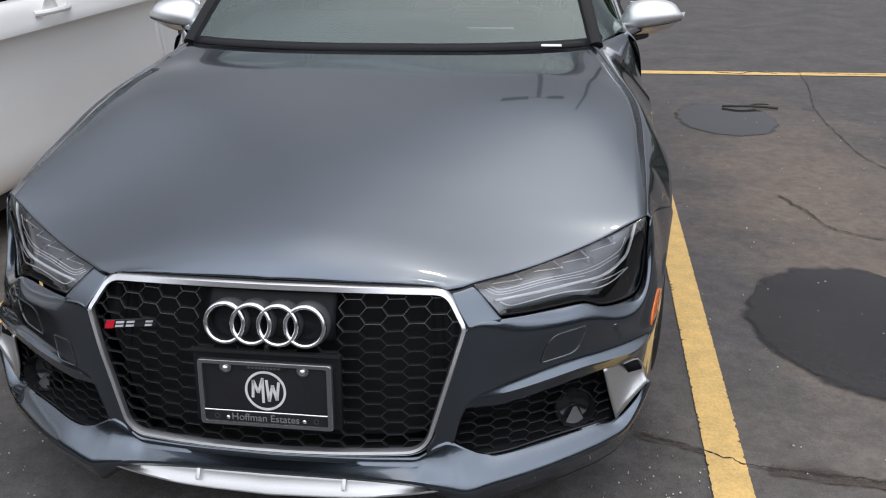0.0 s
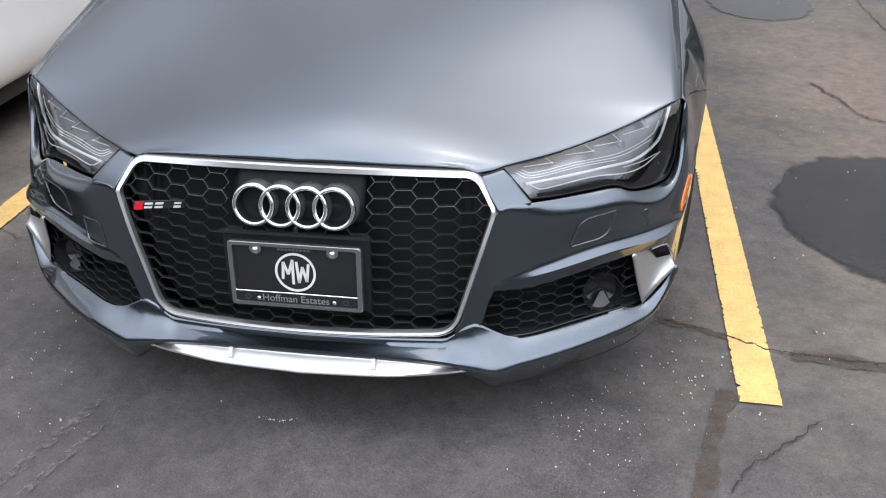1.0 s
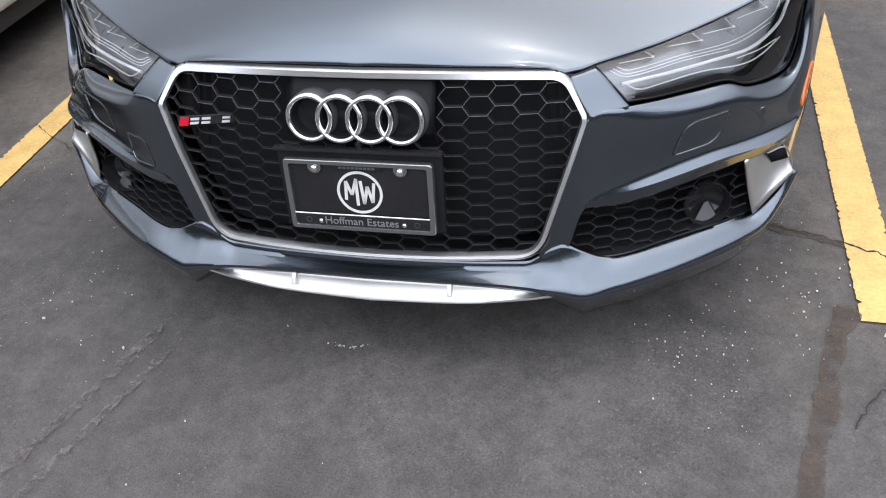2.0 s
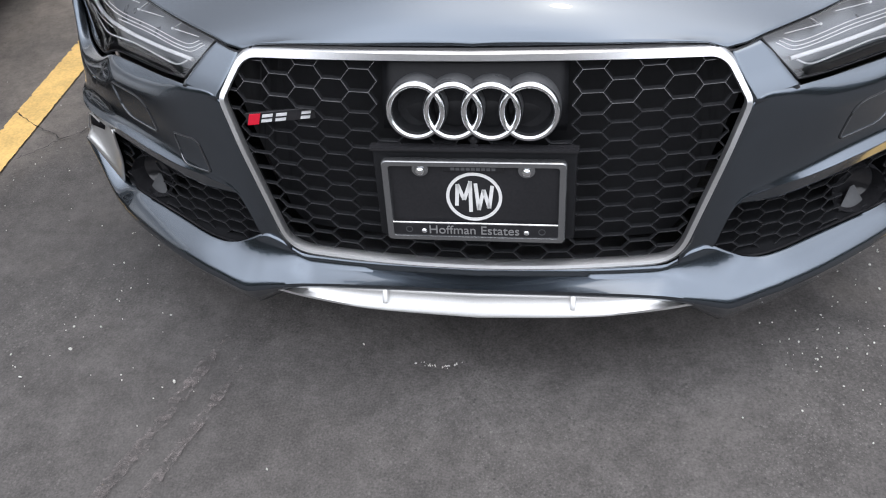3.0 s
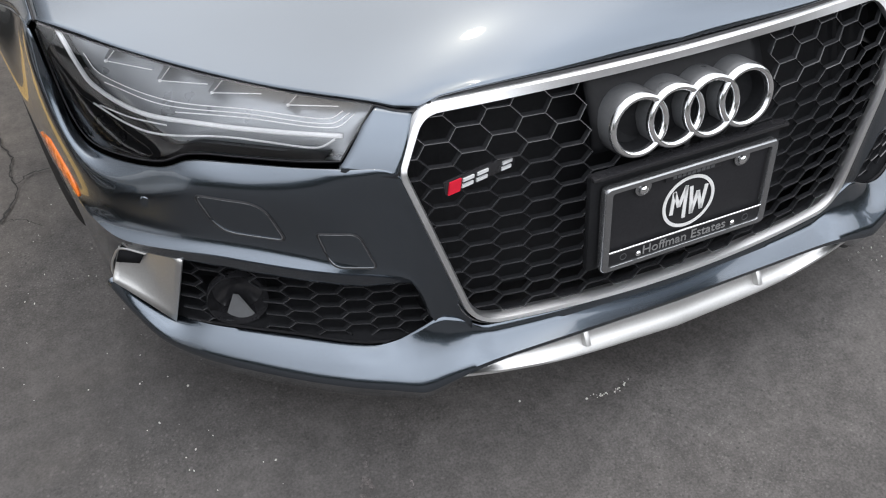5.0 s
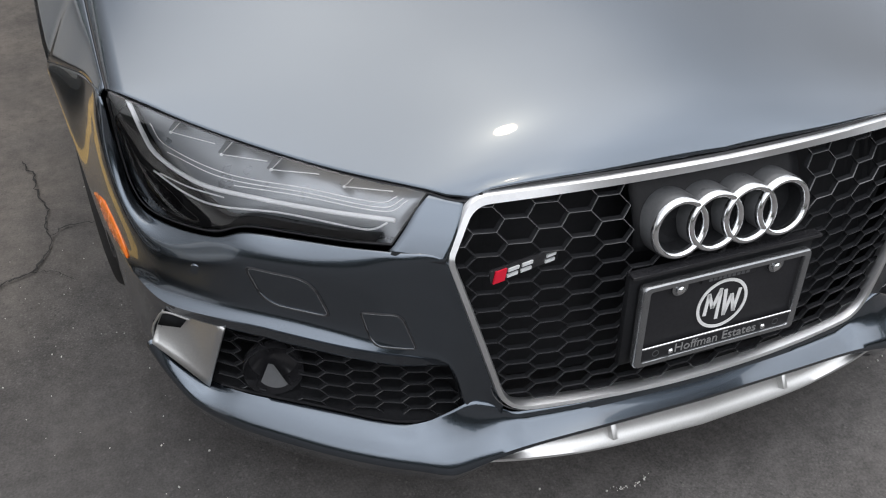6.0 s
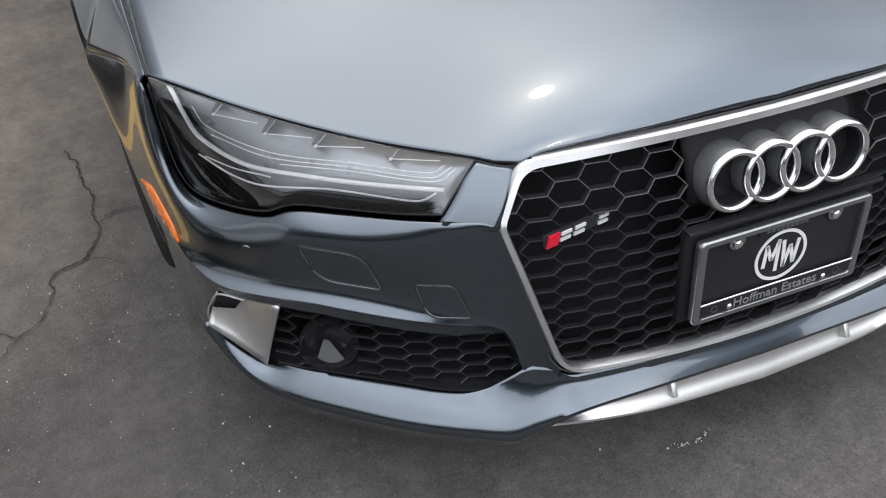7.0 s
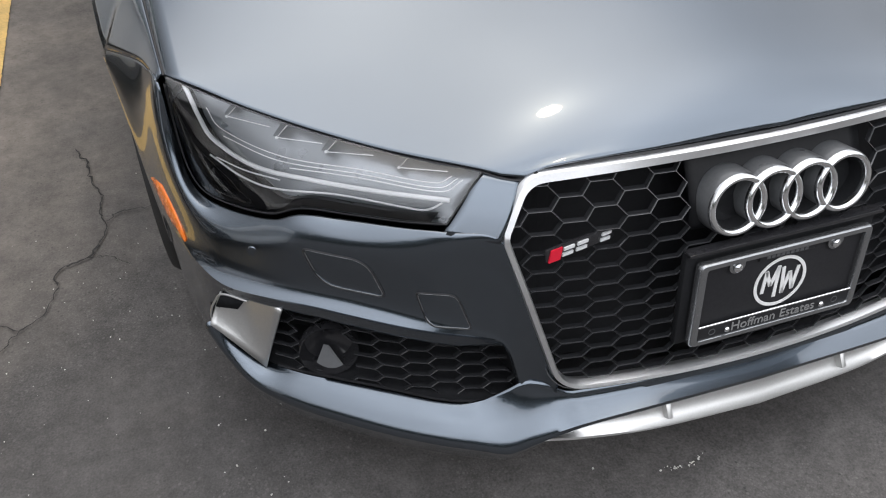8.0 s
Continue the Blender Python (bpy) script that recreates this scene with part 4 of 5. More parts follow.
for x in (-0.115, 0.115):
    part("frame_mark", local(lathe([(0.0060, 0.0), (0.0060, 0.0008), (0.0050, 0.0008), (0.0050, 0.0)], (x, 0.0006, -0.0575), (0, -1, 0), 24)), DRUM, plate)
for i in range(9):
    part("frame_mark", local(box((0.0062, 0.001, 0.005), (-0.034 + 0.0085 * i, 0.0008, 0.0645))), DRUM, plate)

# model badge: red slanted block and three plain bars
badge = part("badge_plate", box((0.118, 0.006, 0.020), (-0.330, frame_y(-0.33, 0.552) + 0.007, 0.5515), (-12, 0, 10), 0.002), BLACK_GLOSS, car, "small red and chrome model badge on the grille")
BM = pose(-0.330, frame_y(-0.33, 0.552) + 0.0022, 0.5515, -12, 0, 10)


def slanted(x, w, h, lean=0.30):
    bm = box((w, 0.003, h), (x, 0, 0))
    for v in bm.verts:
        v.co.x += v.co.z * lean
    bm.transform(BM)
    return bm


part("red_block", slanted(-0.044, 0.019, 0.018), RED, badge)
for x, w in ((-0.022, 0.018), (0.002, 0.018), (0.044, 0.016)):
    for z in (-0.0042, 0.0042):
        bm = slanted(x + 0.3 * z, w, 0.0044)
        bm.transform(Matrix.Translation((0, 0.2 * z, z)))
        part("badge_bar", bm, BADGE, badge)

# ---- side intakes, fog dishes, silver blades ----


def intake(sgn):
    top = [np.array(c[0]) for c in COLS if 0.408 < c[0][0] and c[0][1] < 0.300 and c[0][2] > 0.30]
    low = [p for p in evenly(LIP_IN, 60) if p[0] > 0.405]
    loop = np.array(top + low[::-1]) * (sgn, 1, 1)
    c = loop.mean(axis=0)
    rows = [loop + (0, 0.003, 0), loop + (0, 0.05, 0), (loop - c) * (0.97, 0.8, 0.97) + c + (0, 0.13, 0)]
    bm = grid(rows, close=True)
    bm.verts.ensure_lookup_table()
    n = len(loop)
    bm.faces.new([bm.verts[2 * n + i] for i in range(n)])
    duct = part("side_intake", bm, VOID, car)
    flat = np.array([(abs(x), z) for x, y, z in loop])
    y_of = lambda x, z: float(np.interp(x, [b[0] for b in BASE], [b[1] for b in BASE])) + 0.010 + 0.035 * max(0.0, (z - 0.26) / 0.15)
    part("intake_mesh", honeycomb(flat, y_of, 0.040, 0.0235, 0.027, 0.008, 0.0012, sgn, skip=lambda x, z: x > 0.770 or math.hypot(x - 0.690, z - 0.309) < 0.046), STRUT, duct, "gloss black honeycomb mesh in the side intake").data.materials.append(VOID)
    at = Vector((0.690 * sgn, 0.206, 0.309))
    ax = (0.15 * sgn, -0.95, 0.16)
    fog = part("fog_ring", lathe([(0.045, -0.03), (0.0467, -0.004), (0.048, 0.0), (0.0493, -0.003), (0.0493, -0.02)], at, ax, 40), BLACK_GLOSS, duct, "round gloss black dish in the side intake")
    part("fog_dish", lathe([(0.0001, -0.048), (0.026, -0.044), (0.040, -0.034), (0.0467, -0.004)], at, ax, 40), BLACK_GLOSS, fog)
    # flat grey facet added in place of the bright reflection low in the dish
    wedge = bmesh.new()
    pts = [(0.664, 0.200, 0.258), (0.716, 0.222, 0.264), (0.694, 0.240, 0.294), (0.686, 0.236, 0.293)]
    vs = [wedge.verts.new((x * sgn, y, z)) for x, y, z in pts]
    wedge.faces.new((vs[0], vs[1], vs[2], vs[3]))
    part("dish_reflection", wedge, FACET, fog, "small grey facet standing in for a reflection in the dish", 0.001, False)
    # lower trim line of the mesh
    tr = np.array([p for p in evenly(LIP_IN, 60) if 0.41 < p[0] < 0.77]) * (sgn, 1, 1) + (0, 0.003, 0.003)
    part("intake_trim", tube(tr, 0.0025, 6), BLACK_GLOSS, duct)
    # silver blade closing the outer end
    a, b, c2, d = [np.array(p) for p in ((0.752, 0.228, 0.407), (0.838, 0.312, 0.398), (0.788, 0.272, 0.253), (0.862, 0.316, 0.338))]
    rows = []
    for v in np.linspace(0, 1, 12):
        rows.append([((1 - v) * ((1 - u) * a + u * b) + v * ((1 - u) * c2 + u * d) + np.array((0, 0.022, 0)) * math.sin(math.pi * u) * (1 - v) ** 0.7 + np.array((0.004, -0.014, 0.0)) * max(0.0, (v - 0.45) / 0.55) ** 2) * (sgn, 1, 1) for u in np.linspace(0, 1, 12)])
    blade = part("vent_blade", grid(rows), SILVER, duct, "matt aluminium blade at the end of the intake", 0.004)
    slot = bmesh.new()
    sl = [np.array(p) * (sgn, 1, 1) for p in ((0.800, 0.280, 0.400), (0.836, 0.306, 0.399), (0.850, 0.315, 0.366), (0.816, 0.302, 0.361))]
    slot.faces.new([slot.verts.new(tuple(p)) for p in sl])
    part("vent_slot", slot, VOID, blade, "", 0.006)
    rim = catmull([(0.800, 0.268, 0.403), (0.836, 0.302, 0.399), (0.850, 0.310, 0.380), (0.859, 0.313, 0.360), (0.860, 0.313, 0.336), (0.835, 0.300, 0.290), (0.790, 0.274, 0.252)], 30) * (sgn, 1, 1)
    part("vent_rim", tube(rim, 0.0018, 8), SILVER, blade)


for sgn in (1, -1):
    intake(sgn)


def seam_loop(points, sgn, name, radius=0.0016):
    p = [np.array(on_bumper(x, z, 0.0024)) * (sgn, 1, 1) for x, z in points]
    seam = part(name, tube(p, radius, 6, closed=True), SEAM, car)
    c = np.mean(p, axis=0)
    # pale bar inside the seam: glint of the flap's edge put in as chrome
    part("flap_edge_glint", tube([c + (q - c) * 0.955 + (0, -0.0004, 0) for q in p], 0.0008, 6, closed=True), FRAME, seam)


for sgn in (1, -1):
    seam_loop(dense(rounded([(0.709, 0.531), (0.624, 0.527), (0.603, 0.464), (0.690, 0.470)], [0.010, 0.026, 0.010, 0.026]), 0.008), sgn, "washer_flap_seam")
    part("parking_sensor", lathe([(0.0001, 0.002), (0.009, 0.0018), (0.0105, -0.002)], np.array(on_bumper(0.775, 0.497, 0.001)) * (sgn, 1, 1), (0.5 * sgn, -0.86, 0.05), 20), PAINT, car)
seam_loop(dense(rounded([(0.563, 0.481), (0.508, 0.482), (0.490, 0.422), (0.551, 0.426)], [0.006, 0.015, 0.006, 0.015]), 0.008), -1, "tow_cover_seam")

# amber side markers
for sgn in (1, -1):
    bm = bmesh.new()
    prof = [(0.405, 0.440, 0.002), (0.432, 0.451, 0.015), (0.462, 0.460, 0.027), (0.488, 0.466, 0.033), (0.520, 0.468, 0.020), (0.556, 0.470, 0.002)]
    rows = []
    for y, z, h in prof:
        rows.append([np.array(on_corner(y, z + k * h, o)) * (sgn, 1, 1) for k, o in ((-1, 0.0005), (-0.6, 0.003), (0.6, 0.003), (1, 0.0005))])
    part("side_marker", grid(rows, bm=bm), AMBER, car, "amber reflector set in the bumper corner", 0.003)

# ---- headlights ----
LAMP_TOP = [(0.450, 0.162, 0.6455), (0.52, 0.215, 0.6455), (0.569, 0.253, 0.6490), (0.658, 0.322, 0.6590), (0.748, 0.393, 0.6775), (0.800, 0.433, 0.6915), (0.843, 0.466, 0.7060)]
LAMP_LOW = [(0.512, 0.133, 0.590), (0.568, 0.170, 0.582), (0.637, 0.217, 0.578), (0.697, 0.256, 0.575), (0.737, 0.282, 0.555), (0.790, 0.348, 0.536), (0.828, 0.405, 0.532), (0.843, 0.437, 0.556), (0.848, 0.458, 0.622), (0.847, 0.466, 0.694)]


def lamp_point(s, t, back=0.0):
    """Place on the lamp: s inner to outer, t top to bottom, back behind the lens."""
    a, b = LT, LB
    k = s * (len(a) - 1)
    i = min(int(k), len(a) - 2)
    f = k - i
    p, q = a[i] * (1 - f) + a[i + 1] * f, b[i] * (1 - f) + b[i + 1] * f
    r = p * (1 - t) + q * t
    out = np.array((0.45, -0.72, 0.35))
    return r + out * (0.020 * math.sin(math.pi * t) ** 0.8 * min(1, np.linalg.norm(q - p) / 0.06) * min(1.0, s / 0.10) ** 0.6 - back)


LT, LB = evenly(LAMP_TOP, 60), evenly(LAMP_LOW, 60)


def headlight(sgn):
    m = (sgn, 1, 1)
    rows = lambda back, n=40, k=16: [[lamp_point(s, t, back) * m for s in np.linspace(0, 1, n)] for t in np.linspace(0, 1, k)]
    body = rows(0.040)
    first = [p for p in rows(0.0)[0]]
    last = [p for p in rows(0.0)[-1]]
    shell = part("headlight", grid([first, *body, last]), LAMP_BODY, car, "headlight with clear lens and dark housing")
    part("lens", grid(rows(0.0)), LENS, shell, "clear headlight lens")
    edge_low = [lamp_point(s, 1.0, 0.001) * m for s in np.linspace(0, 1, 50)]
    edge_in = [lamp_point(0.0, t, 0.001) * m for t in np.linspace(0, 1, 12)]
    # dark gap round the lens, inner end and foot
    inner_end = np.array([lamp_point(0.0, t, 0.0) for t in np.linspace(0, 1, 12)])
    foot = np.array([lamp_point(s, 1.0, 0.0) for s in np.linspace(0, 1, 50)])
    run = np.concatenate([inner_end, foot[1:]])
    fall = np.concatenate([np.linspace((-0.007, 0.004, 0.0), (-0.004, 0.004, -0.006), 12), np.linspace((-0.004, 0.004, -0.008), (0.0, 0.003, -0.006), 26), np.linspace((0.0, 0.002, -0.005), (0.004, 0.002, 0.0), 23)])
    part("bezel", grid([run * m, (run + fall * 0.3 + (0, 0.003, 0)) * m, (run + fall * 0.7) * m]), SEAM, shell, "", 0.002)
    part("bezel_edge", tube(edge_in + edge_low[1:], 0.0014, 6), SEAM, shell)
    # dark lower tray and the projector pod at the notch
    crest = lambda s: float(np.interp(s, (0.04, 0.10, 0.34, 0.46, 0.56, 0.62, 0.76, 0.84, 0.90, 0.94), (0.90, 0.90, 0.88, 0.80, 0.66, 0.56, 0.51, 0.43, 0.29, 0.16)))
    part("tray", grid([[lamp_point(s, crest(s) + (0.99 - crest(s)) * k, b) * m for s in np.linspace(0.04, 0.945, 46)] for k, b in ((0.0, 0.038), (0.03, 0.022), (0.80, 0.012), (1.0, 0.006))]), LAMP_DARK, shell, "black tray along the foot of the lamp")
    part("tray", grid([[lamp_point(s, t, b) * m for t in np.linspace(0.02, 0.98, 20)] for s, b in ((0.955, 0.030), (0.965, 0.016), (0.985, 0.010), (0.997, 0.005))]), LAMP_DARK, shell)
    pod = lamp_point(0.70, 0.78, 0.022) * m
    part("projector", lathe([(0.0001, 0.004), (0.008, 0.003), (0.014, -0.004), (0.015, -0.02)], pod, (0.45 * sgn, -0.75, 0.3), 24), BLACK_GLOSS, shell)
    for name, pts, rad, flat in (
        ("running_light", [(0.03, 0.57), (0.2, 0.56), (0.4, 0.54), (0.6, 0.51), (0.76, 0.47), (0.84, 0.39), (0.90, 0.24), (0.945, 0.08)], 0.0036, 1.0),
        ("lower_light_guide", [(0.045, 0.62), (0.065, 0.75), (0.10, 0.765), (0.3, 0.73), (0.5, 0.69), (0.62, 0.66), (0.74, 0.63)], 0.0016, 1.0),
        ("upper_light_guide", [(0.07, 0.16), (0.10, 0.29), (0.3, 0.31), (0.55, 0.33), (0.76, 0.32), (0.84, 0.22)], 0.0009, 1.0),
        ("upper_light_guide", [(0.05, 0.18), (0.085, 0.36), (0.3, 0.37), (0.55, 0.38), (0.74, 0.37)], 0.0009, 1.0),
        ("upper_light_guide", [(0.035, 0.20), (0.07, 0.42), (0.3, 0.425), (0.5, 0.425)], 0.0009, 1.0),
        ("inner_guide", [(0.50, 0.58), (0.62, 0.585), (0.72, 0.60)], 0.0012, 1.0),
    ):
        p = catmull([lamp_point(s, t, 0.012) * m for s, t in pts], 40)
        part(name, tube(p, rad, 8, flat=flat), LIGHT_GUIDE, shell, "pale strip light guide" if name == "running_light" else "")
    # stepped reflector cells above the strips
    for s in (0.22, 0.44, 0.60, 0.77):
        bm = bmesh.new()
        quad = [lamp_point(s, 0.02, 0.012), lamp_point(s + 0.03, 0.02, 0.034), lamp_point(s + 0.02, 0.20, 0.030), lamp_point(s, 0.17, 0.012)]
        bm.faces.new([bm.verts.new(tuple(np.array(q) * m)) for q in quad])
        part("reflector_step", bm, LAMP_BODY, shell, "", 0.0015, smooth=False)
        part("step_edge", tube([lamp_point(s, 0.03, 0.011) * m, lamp_point(s, 0.17, 0.011) * m, lamp_point(s - 0.13, 0.10, 0.012) * m], 0.0008, 6), LIGHT_GUIDE, shell)
        part("step_lens", lathe([(0.0001, 0.002), (0.0022, 0.0012), (0.0026, -0.001)], lamp_point(s, 0.17, 0.010) * m, (0.45 * sgn, -0.72, 0.35), 12), LIGHT_GUIDE, shell)


for sgn in (1, -1):
    headlight(sgn)

# ---- wings, doors, rear ----
WIDE = [(0.468, 0.857), (0.535, 0.872), (0.575, 0.884), (0.635, 0.910), (0.712, 0.941), (0.75, 0.946), (0.93, 0.952), (1.2, 0.946), (1.7, 0.930), (2.6, 0.930), (3.3, 0.940), (3.85, 0.952), (4.3, 0.935), (4.7, 0.88), (5.0, 0.78)]
BELT = [(1.45, 0.940), (1.75, 0.962), (2.6, 0.985), (3.6, 1.015), (4.3, 1.02), (4.75, 0.985), (5.0, 0.93)]
look_up = lambda table, y: float(np.interp(y, [q[0] for q in table], [q[1] for q in table]))
WHEELS = ((0.965, 0.345), (3.845, 0.345))
ARCH = 0.375


def sill(y):
    z = 0.19
    for wy, wz in WHEELS:
        if abs(y - wy) < ARCH:
            z = max(z, wz + math.sqrt(ARCH**2 - (y - wy) ** 2))
    return z


def wing_rows():
    """Wing from the bonnet's edge over a narrow shoulder and down to the bumper seam or the arch."""
    top = np.concatenate([evenly(HOOD_SIDE, 40), [(0.757, 1.55, 0.951), (0.805, 1.63, 0.955), (0.858, 1.715, 0.960)]])
    seam = catmull(UPPER[13:], 40)
    rows = []
    for y in np.concatenate([np.linspace(0.470, 0.708, 16), np.linspace(0.722, 1.715, 60)]):
        tx, tz = np.interp(y, top[:, 1], top[:, 0]) + 0.004, np.interp(y, top[:, 1], top[:, 2])
        if y < 0.715:
            bx, bz = np.interp(y, seam[:, 1], seam[:, 0]), np.interp(y, seam[:, 1], seam[:, 2]) + 0.003
        else:
            bx, bz = look_up(WIDE, y), sill(y)
        zs = max(bz, tz - 0.17)
        c = np.array((tx + 0.28 * (bx - tx), tz - 0.04 * (tz - zs)))
        t, e = np.array((tx, tz)), np.array((bx, zs))
        prof = [(1 - k) ** 2 * t + 2 * k * (1 - k) * c + k * k * e for k in np.linspace(0, 1, 14)]
        low = bz < 0.3
        prof += [np.array((bx - (0.03 * k * k if low else 0), zs + (bz - zs) * k)) for k in (0.02, 0.3, 0.7, 1.0)]
        rows.append([(x, y, z) for x, z in prof])
    return rows


def side_rows(y0, y1, n):
    rows = []
    for y in np.linspace(y0, y1, n):
        w, zt, zb = look_up(WIDE, y), look_up(BELT, y), sill(y)
        h = zt - zb
        rows.append(catmull([(w - 0.070, y, zt), (w - 0.030, y, zt - 0.03), (w - 0.004, y, zt - min(0.12, 0.4 * h)), (w, y, zt - min(0.26, 0.6 * h)), (w - (0.014 if zb < 0.3 else 0), y, zb + min(0.16, 0.3 * h)), (w - (0.05 if zb < 0.3 else 0), y, zb)], 18))
    return rows


def wheel(at, sgn, owner):
    r = 0.343
    tyre = part("tyre", lathe([(0.262, -0.10), (0.300, -0.122), (0.328, -0.120), (0.340, -0.105), (r, -0.06), (r, 0.06), (0.340, 0.105), (0.328, 0.120), (0.300, 0.122), (0.262, 0.10)], at, (sgn, 0, 0), 56), RUBBER, owner)
    rim = part("rim", lathe([(0.262, 0.105), (0.255, 0.10), (0.248, 0.06), (0.245, -0.08)], at, (sgn, 0, 0), 48), SATIN, owner)
    for i in range(5):
        a = 2 * math.pi * i / 5
        for d in (-0.11, 0.11):
            p = [(at[0] + sgn * 0.075, at[1] + 0.05 * math.cos(a), at[2] + 0.05 * math.sin(a)), (at[0] + sgn * 0.095, at[1] + 0.25 * math.cos(a + d), at[2] + 0.25 * math.sin(a + d))]
            part("spoke", tube(p, 0.014, 6), SATIN, rim)
    part("hub", cylinder(0.06, 0.03, (at[0] + sgn * 0.075, at[1], at[2]), (1, 0, 0)), SATIN, rim)
    part("brake_disc", cylinder(0.19, 0.02, (at[0] + sgn * 0.02, at[1], at[2]), (1, 0, 0), 40), FRAME, rim)


for sgn in (1, -1):
    m = (sgn, 1, 1)
    part("front_wing", grid([np.array(r) * m for r in wing_rows()]), PAINT, car, "", 0.003)
    for name, y0, y1, n in (("front_door", 1.722, 2.88, 26), ("rear_door", 2.888, 3.62, 20), ("rear_quarter", 3.628, 4.86, 44)):
        d = part(name, grid([np.array(r) * m for r in side_rows(y0, y1, n)]), PAINT, car, "", 0.003)
        if "door" in name:
            part("door_handle", box((0.02, 0.22, 0.03), (0.935 * sgn, y1 - 0.22, 0.84), (0, 0, 0), 0.008), PAINT, d)
    part("bonnet_seam", tube(np.array(evenly(HOOD_SIDE, 60)) * m + np.array((0.002, 0, 0)) * sgn + (0, 0, -0.001), 0.0019, 6), SEAM, car)
    up = np.array([UPPER[13], *UPPER[14:]]) * m + (0.001 * sgn, 0, 0.0015)
    part("wing_seam", tube(catmull(up, 20), 0.0014, 6), SEAM, car)
    he = np.array([p for p in evenly(HOOD_FRONT, 80) if p[0] > 0.44]) * m + (0, 0.001, -0.004)
    part("lamp_seam", tube(he, 0.0018, 6), SEAM, car)
    hc = np.array([p for p in evenly(HOOD_FRONT, 80) if 0.37 < p[0] < 0.46]) * m + (0, 0.0, -0.004)
    part("cheek_seam", tube(hc, 0.0020, 6), SEAM, car)
    for wy, wz in WHEELS:
        part("wheel_arch_liner", lathe([(ARCH - 0.004, 0.0), (ARCH - 0.004, -0.30), (0.10, -0.31)], (0.905 * sgn, wy, wz), (sgn, 0, 0), 40), BLACK_MATT, car)
        holder_w = part("wheel", cylinder(0.045, 0.16, (0.80 * sgn, wy, wz), (1, 0, 0)), BLACK_MATT, car, "five-spoke alloy wheel with a black tyre")
        wheel((0.815 * sgn, wy, wz), sgn, holder_w)
    part("sill_trim", box((0.05, 2.05, 0.06), (0.885 * sgn, 2.39, 0.185), (0, 0, 0), 0.01), BLACK_MATT, car)

# floor pan and engine bay closing the shell
part("underbody", box((1.56, 4.2, 0.05), (0, 2.55, 0.21), (0, 0, 0), 0.01), BLACK_MATT, car)
part("engine_bay", box((1.10, 1.10, 0.36), (0, 0.90, 0.44), (0, 0, 0), 0.02), VOID, car)
part("firewall", box((1.70, 0.03, 0.62), (0, 1.56, 0.58)), VOID, car)
# unseen dark box added behind the nose, so that no daylight shows in the gaps
part("nose_light_block", box((0.80, 0.06, 0.30), (0, 0.24, 0.44), (0, 0, 0), 0.02), VOID, car)

# roof, glass and tail
ROOF = [(2.28, 1.365, 0.555), (2.5, 1.398, 0.575), (2.8, 1.415, 0.580), (3.2, 1.402, 0.570), (3.7, 1.335, 0.545), (4.2, 1.200, 0.520), (4.62, 1.060, 0.560), (4.80, 1.005, 0.640)]


def roof_at(y):
    return np.interp(y, [q[0] for q in ROOF], [q[1] for q in ROOF]), np.interp(y, [q[0] for q in ROOF], [q[2] for q in ROOF])


def roof_rows(y0, y1, n, lift=0.0):
    rows = []
    for y in np.linspace(y0, y1, n):
        z, w = roof_at(y)
        rows.append([(w * u, y, z + 0.03 * (1 - u * u) + lift) for u in np.linspace(-1, 1, 21)])
    return rows


part("roof", grid(roof_rows(2.28, 3.55, 20)), PAINT, car, "", 0.004)
part("rear_window", grid(roof_rows(3.555, 4.50, 14)), GLASS, car, "sloping tinted rear window", 0.004)
part("boot_lid", grid(roof_rows(4.505, 4.80, 8)), PAINT, car, "", 0.004)
base_l = evenly(HOOD_BACK, 20)
ws0 = np.concatenate([(base_l * (-1, 1, 1))[::-1], base_l[1:]]) * (0.985, 1, 1) + (0, 0.012, -0.004)
hz, hw = roof_at(2.28)
ws1 = np.array([(hw * u, 2.272 - 0.03 * (1 - u * u), hz + 0.03 * (1 - u * u)) for u in np.linspace(-1, 1, len(ws0))])
ws_rows = [ws0 * (1 - v) + ws1 * v + np.array((0, -0.045, 0.045)) * math.sin(math.pi * v) * 0.8 for v in np.linspace(0, 1, 18)]
part("windscreen", grid(ws_rows), GLASS, car, "tinted windscreen mirroring the sky")
part("windscreen_band", grid([ws0 * (1 - v) + ws1 * v + np.array((0, -0.045, 0.045)) * math.sin(math.pi * v) * 0.8 + (0, -0.002, 0.004) for v in (0.0, 0.02, 0.04)]), PANEL, car, "black plastic cowl at the foot of the glass", 0.003)
part("cowl", tube(ws0 + (0, -0.006, -0.004), 0.007, 6), PANEL, car)
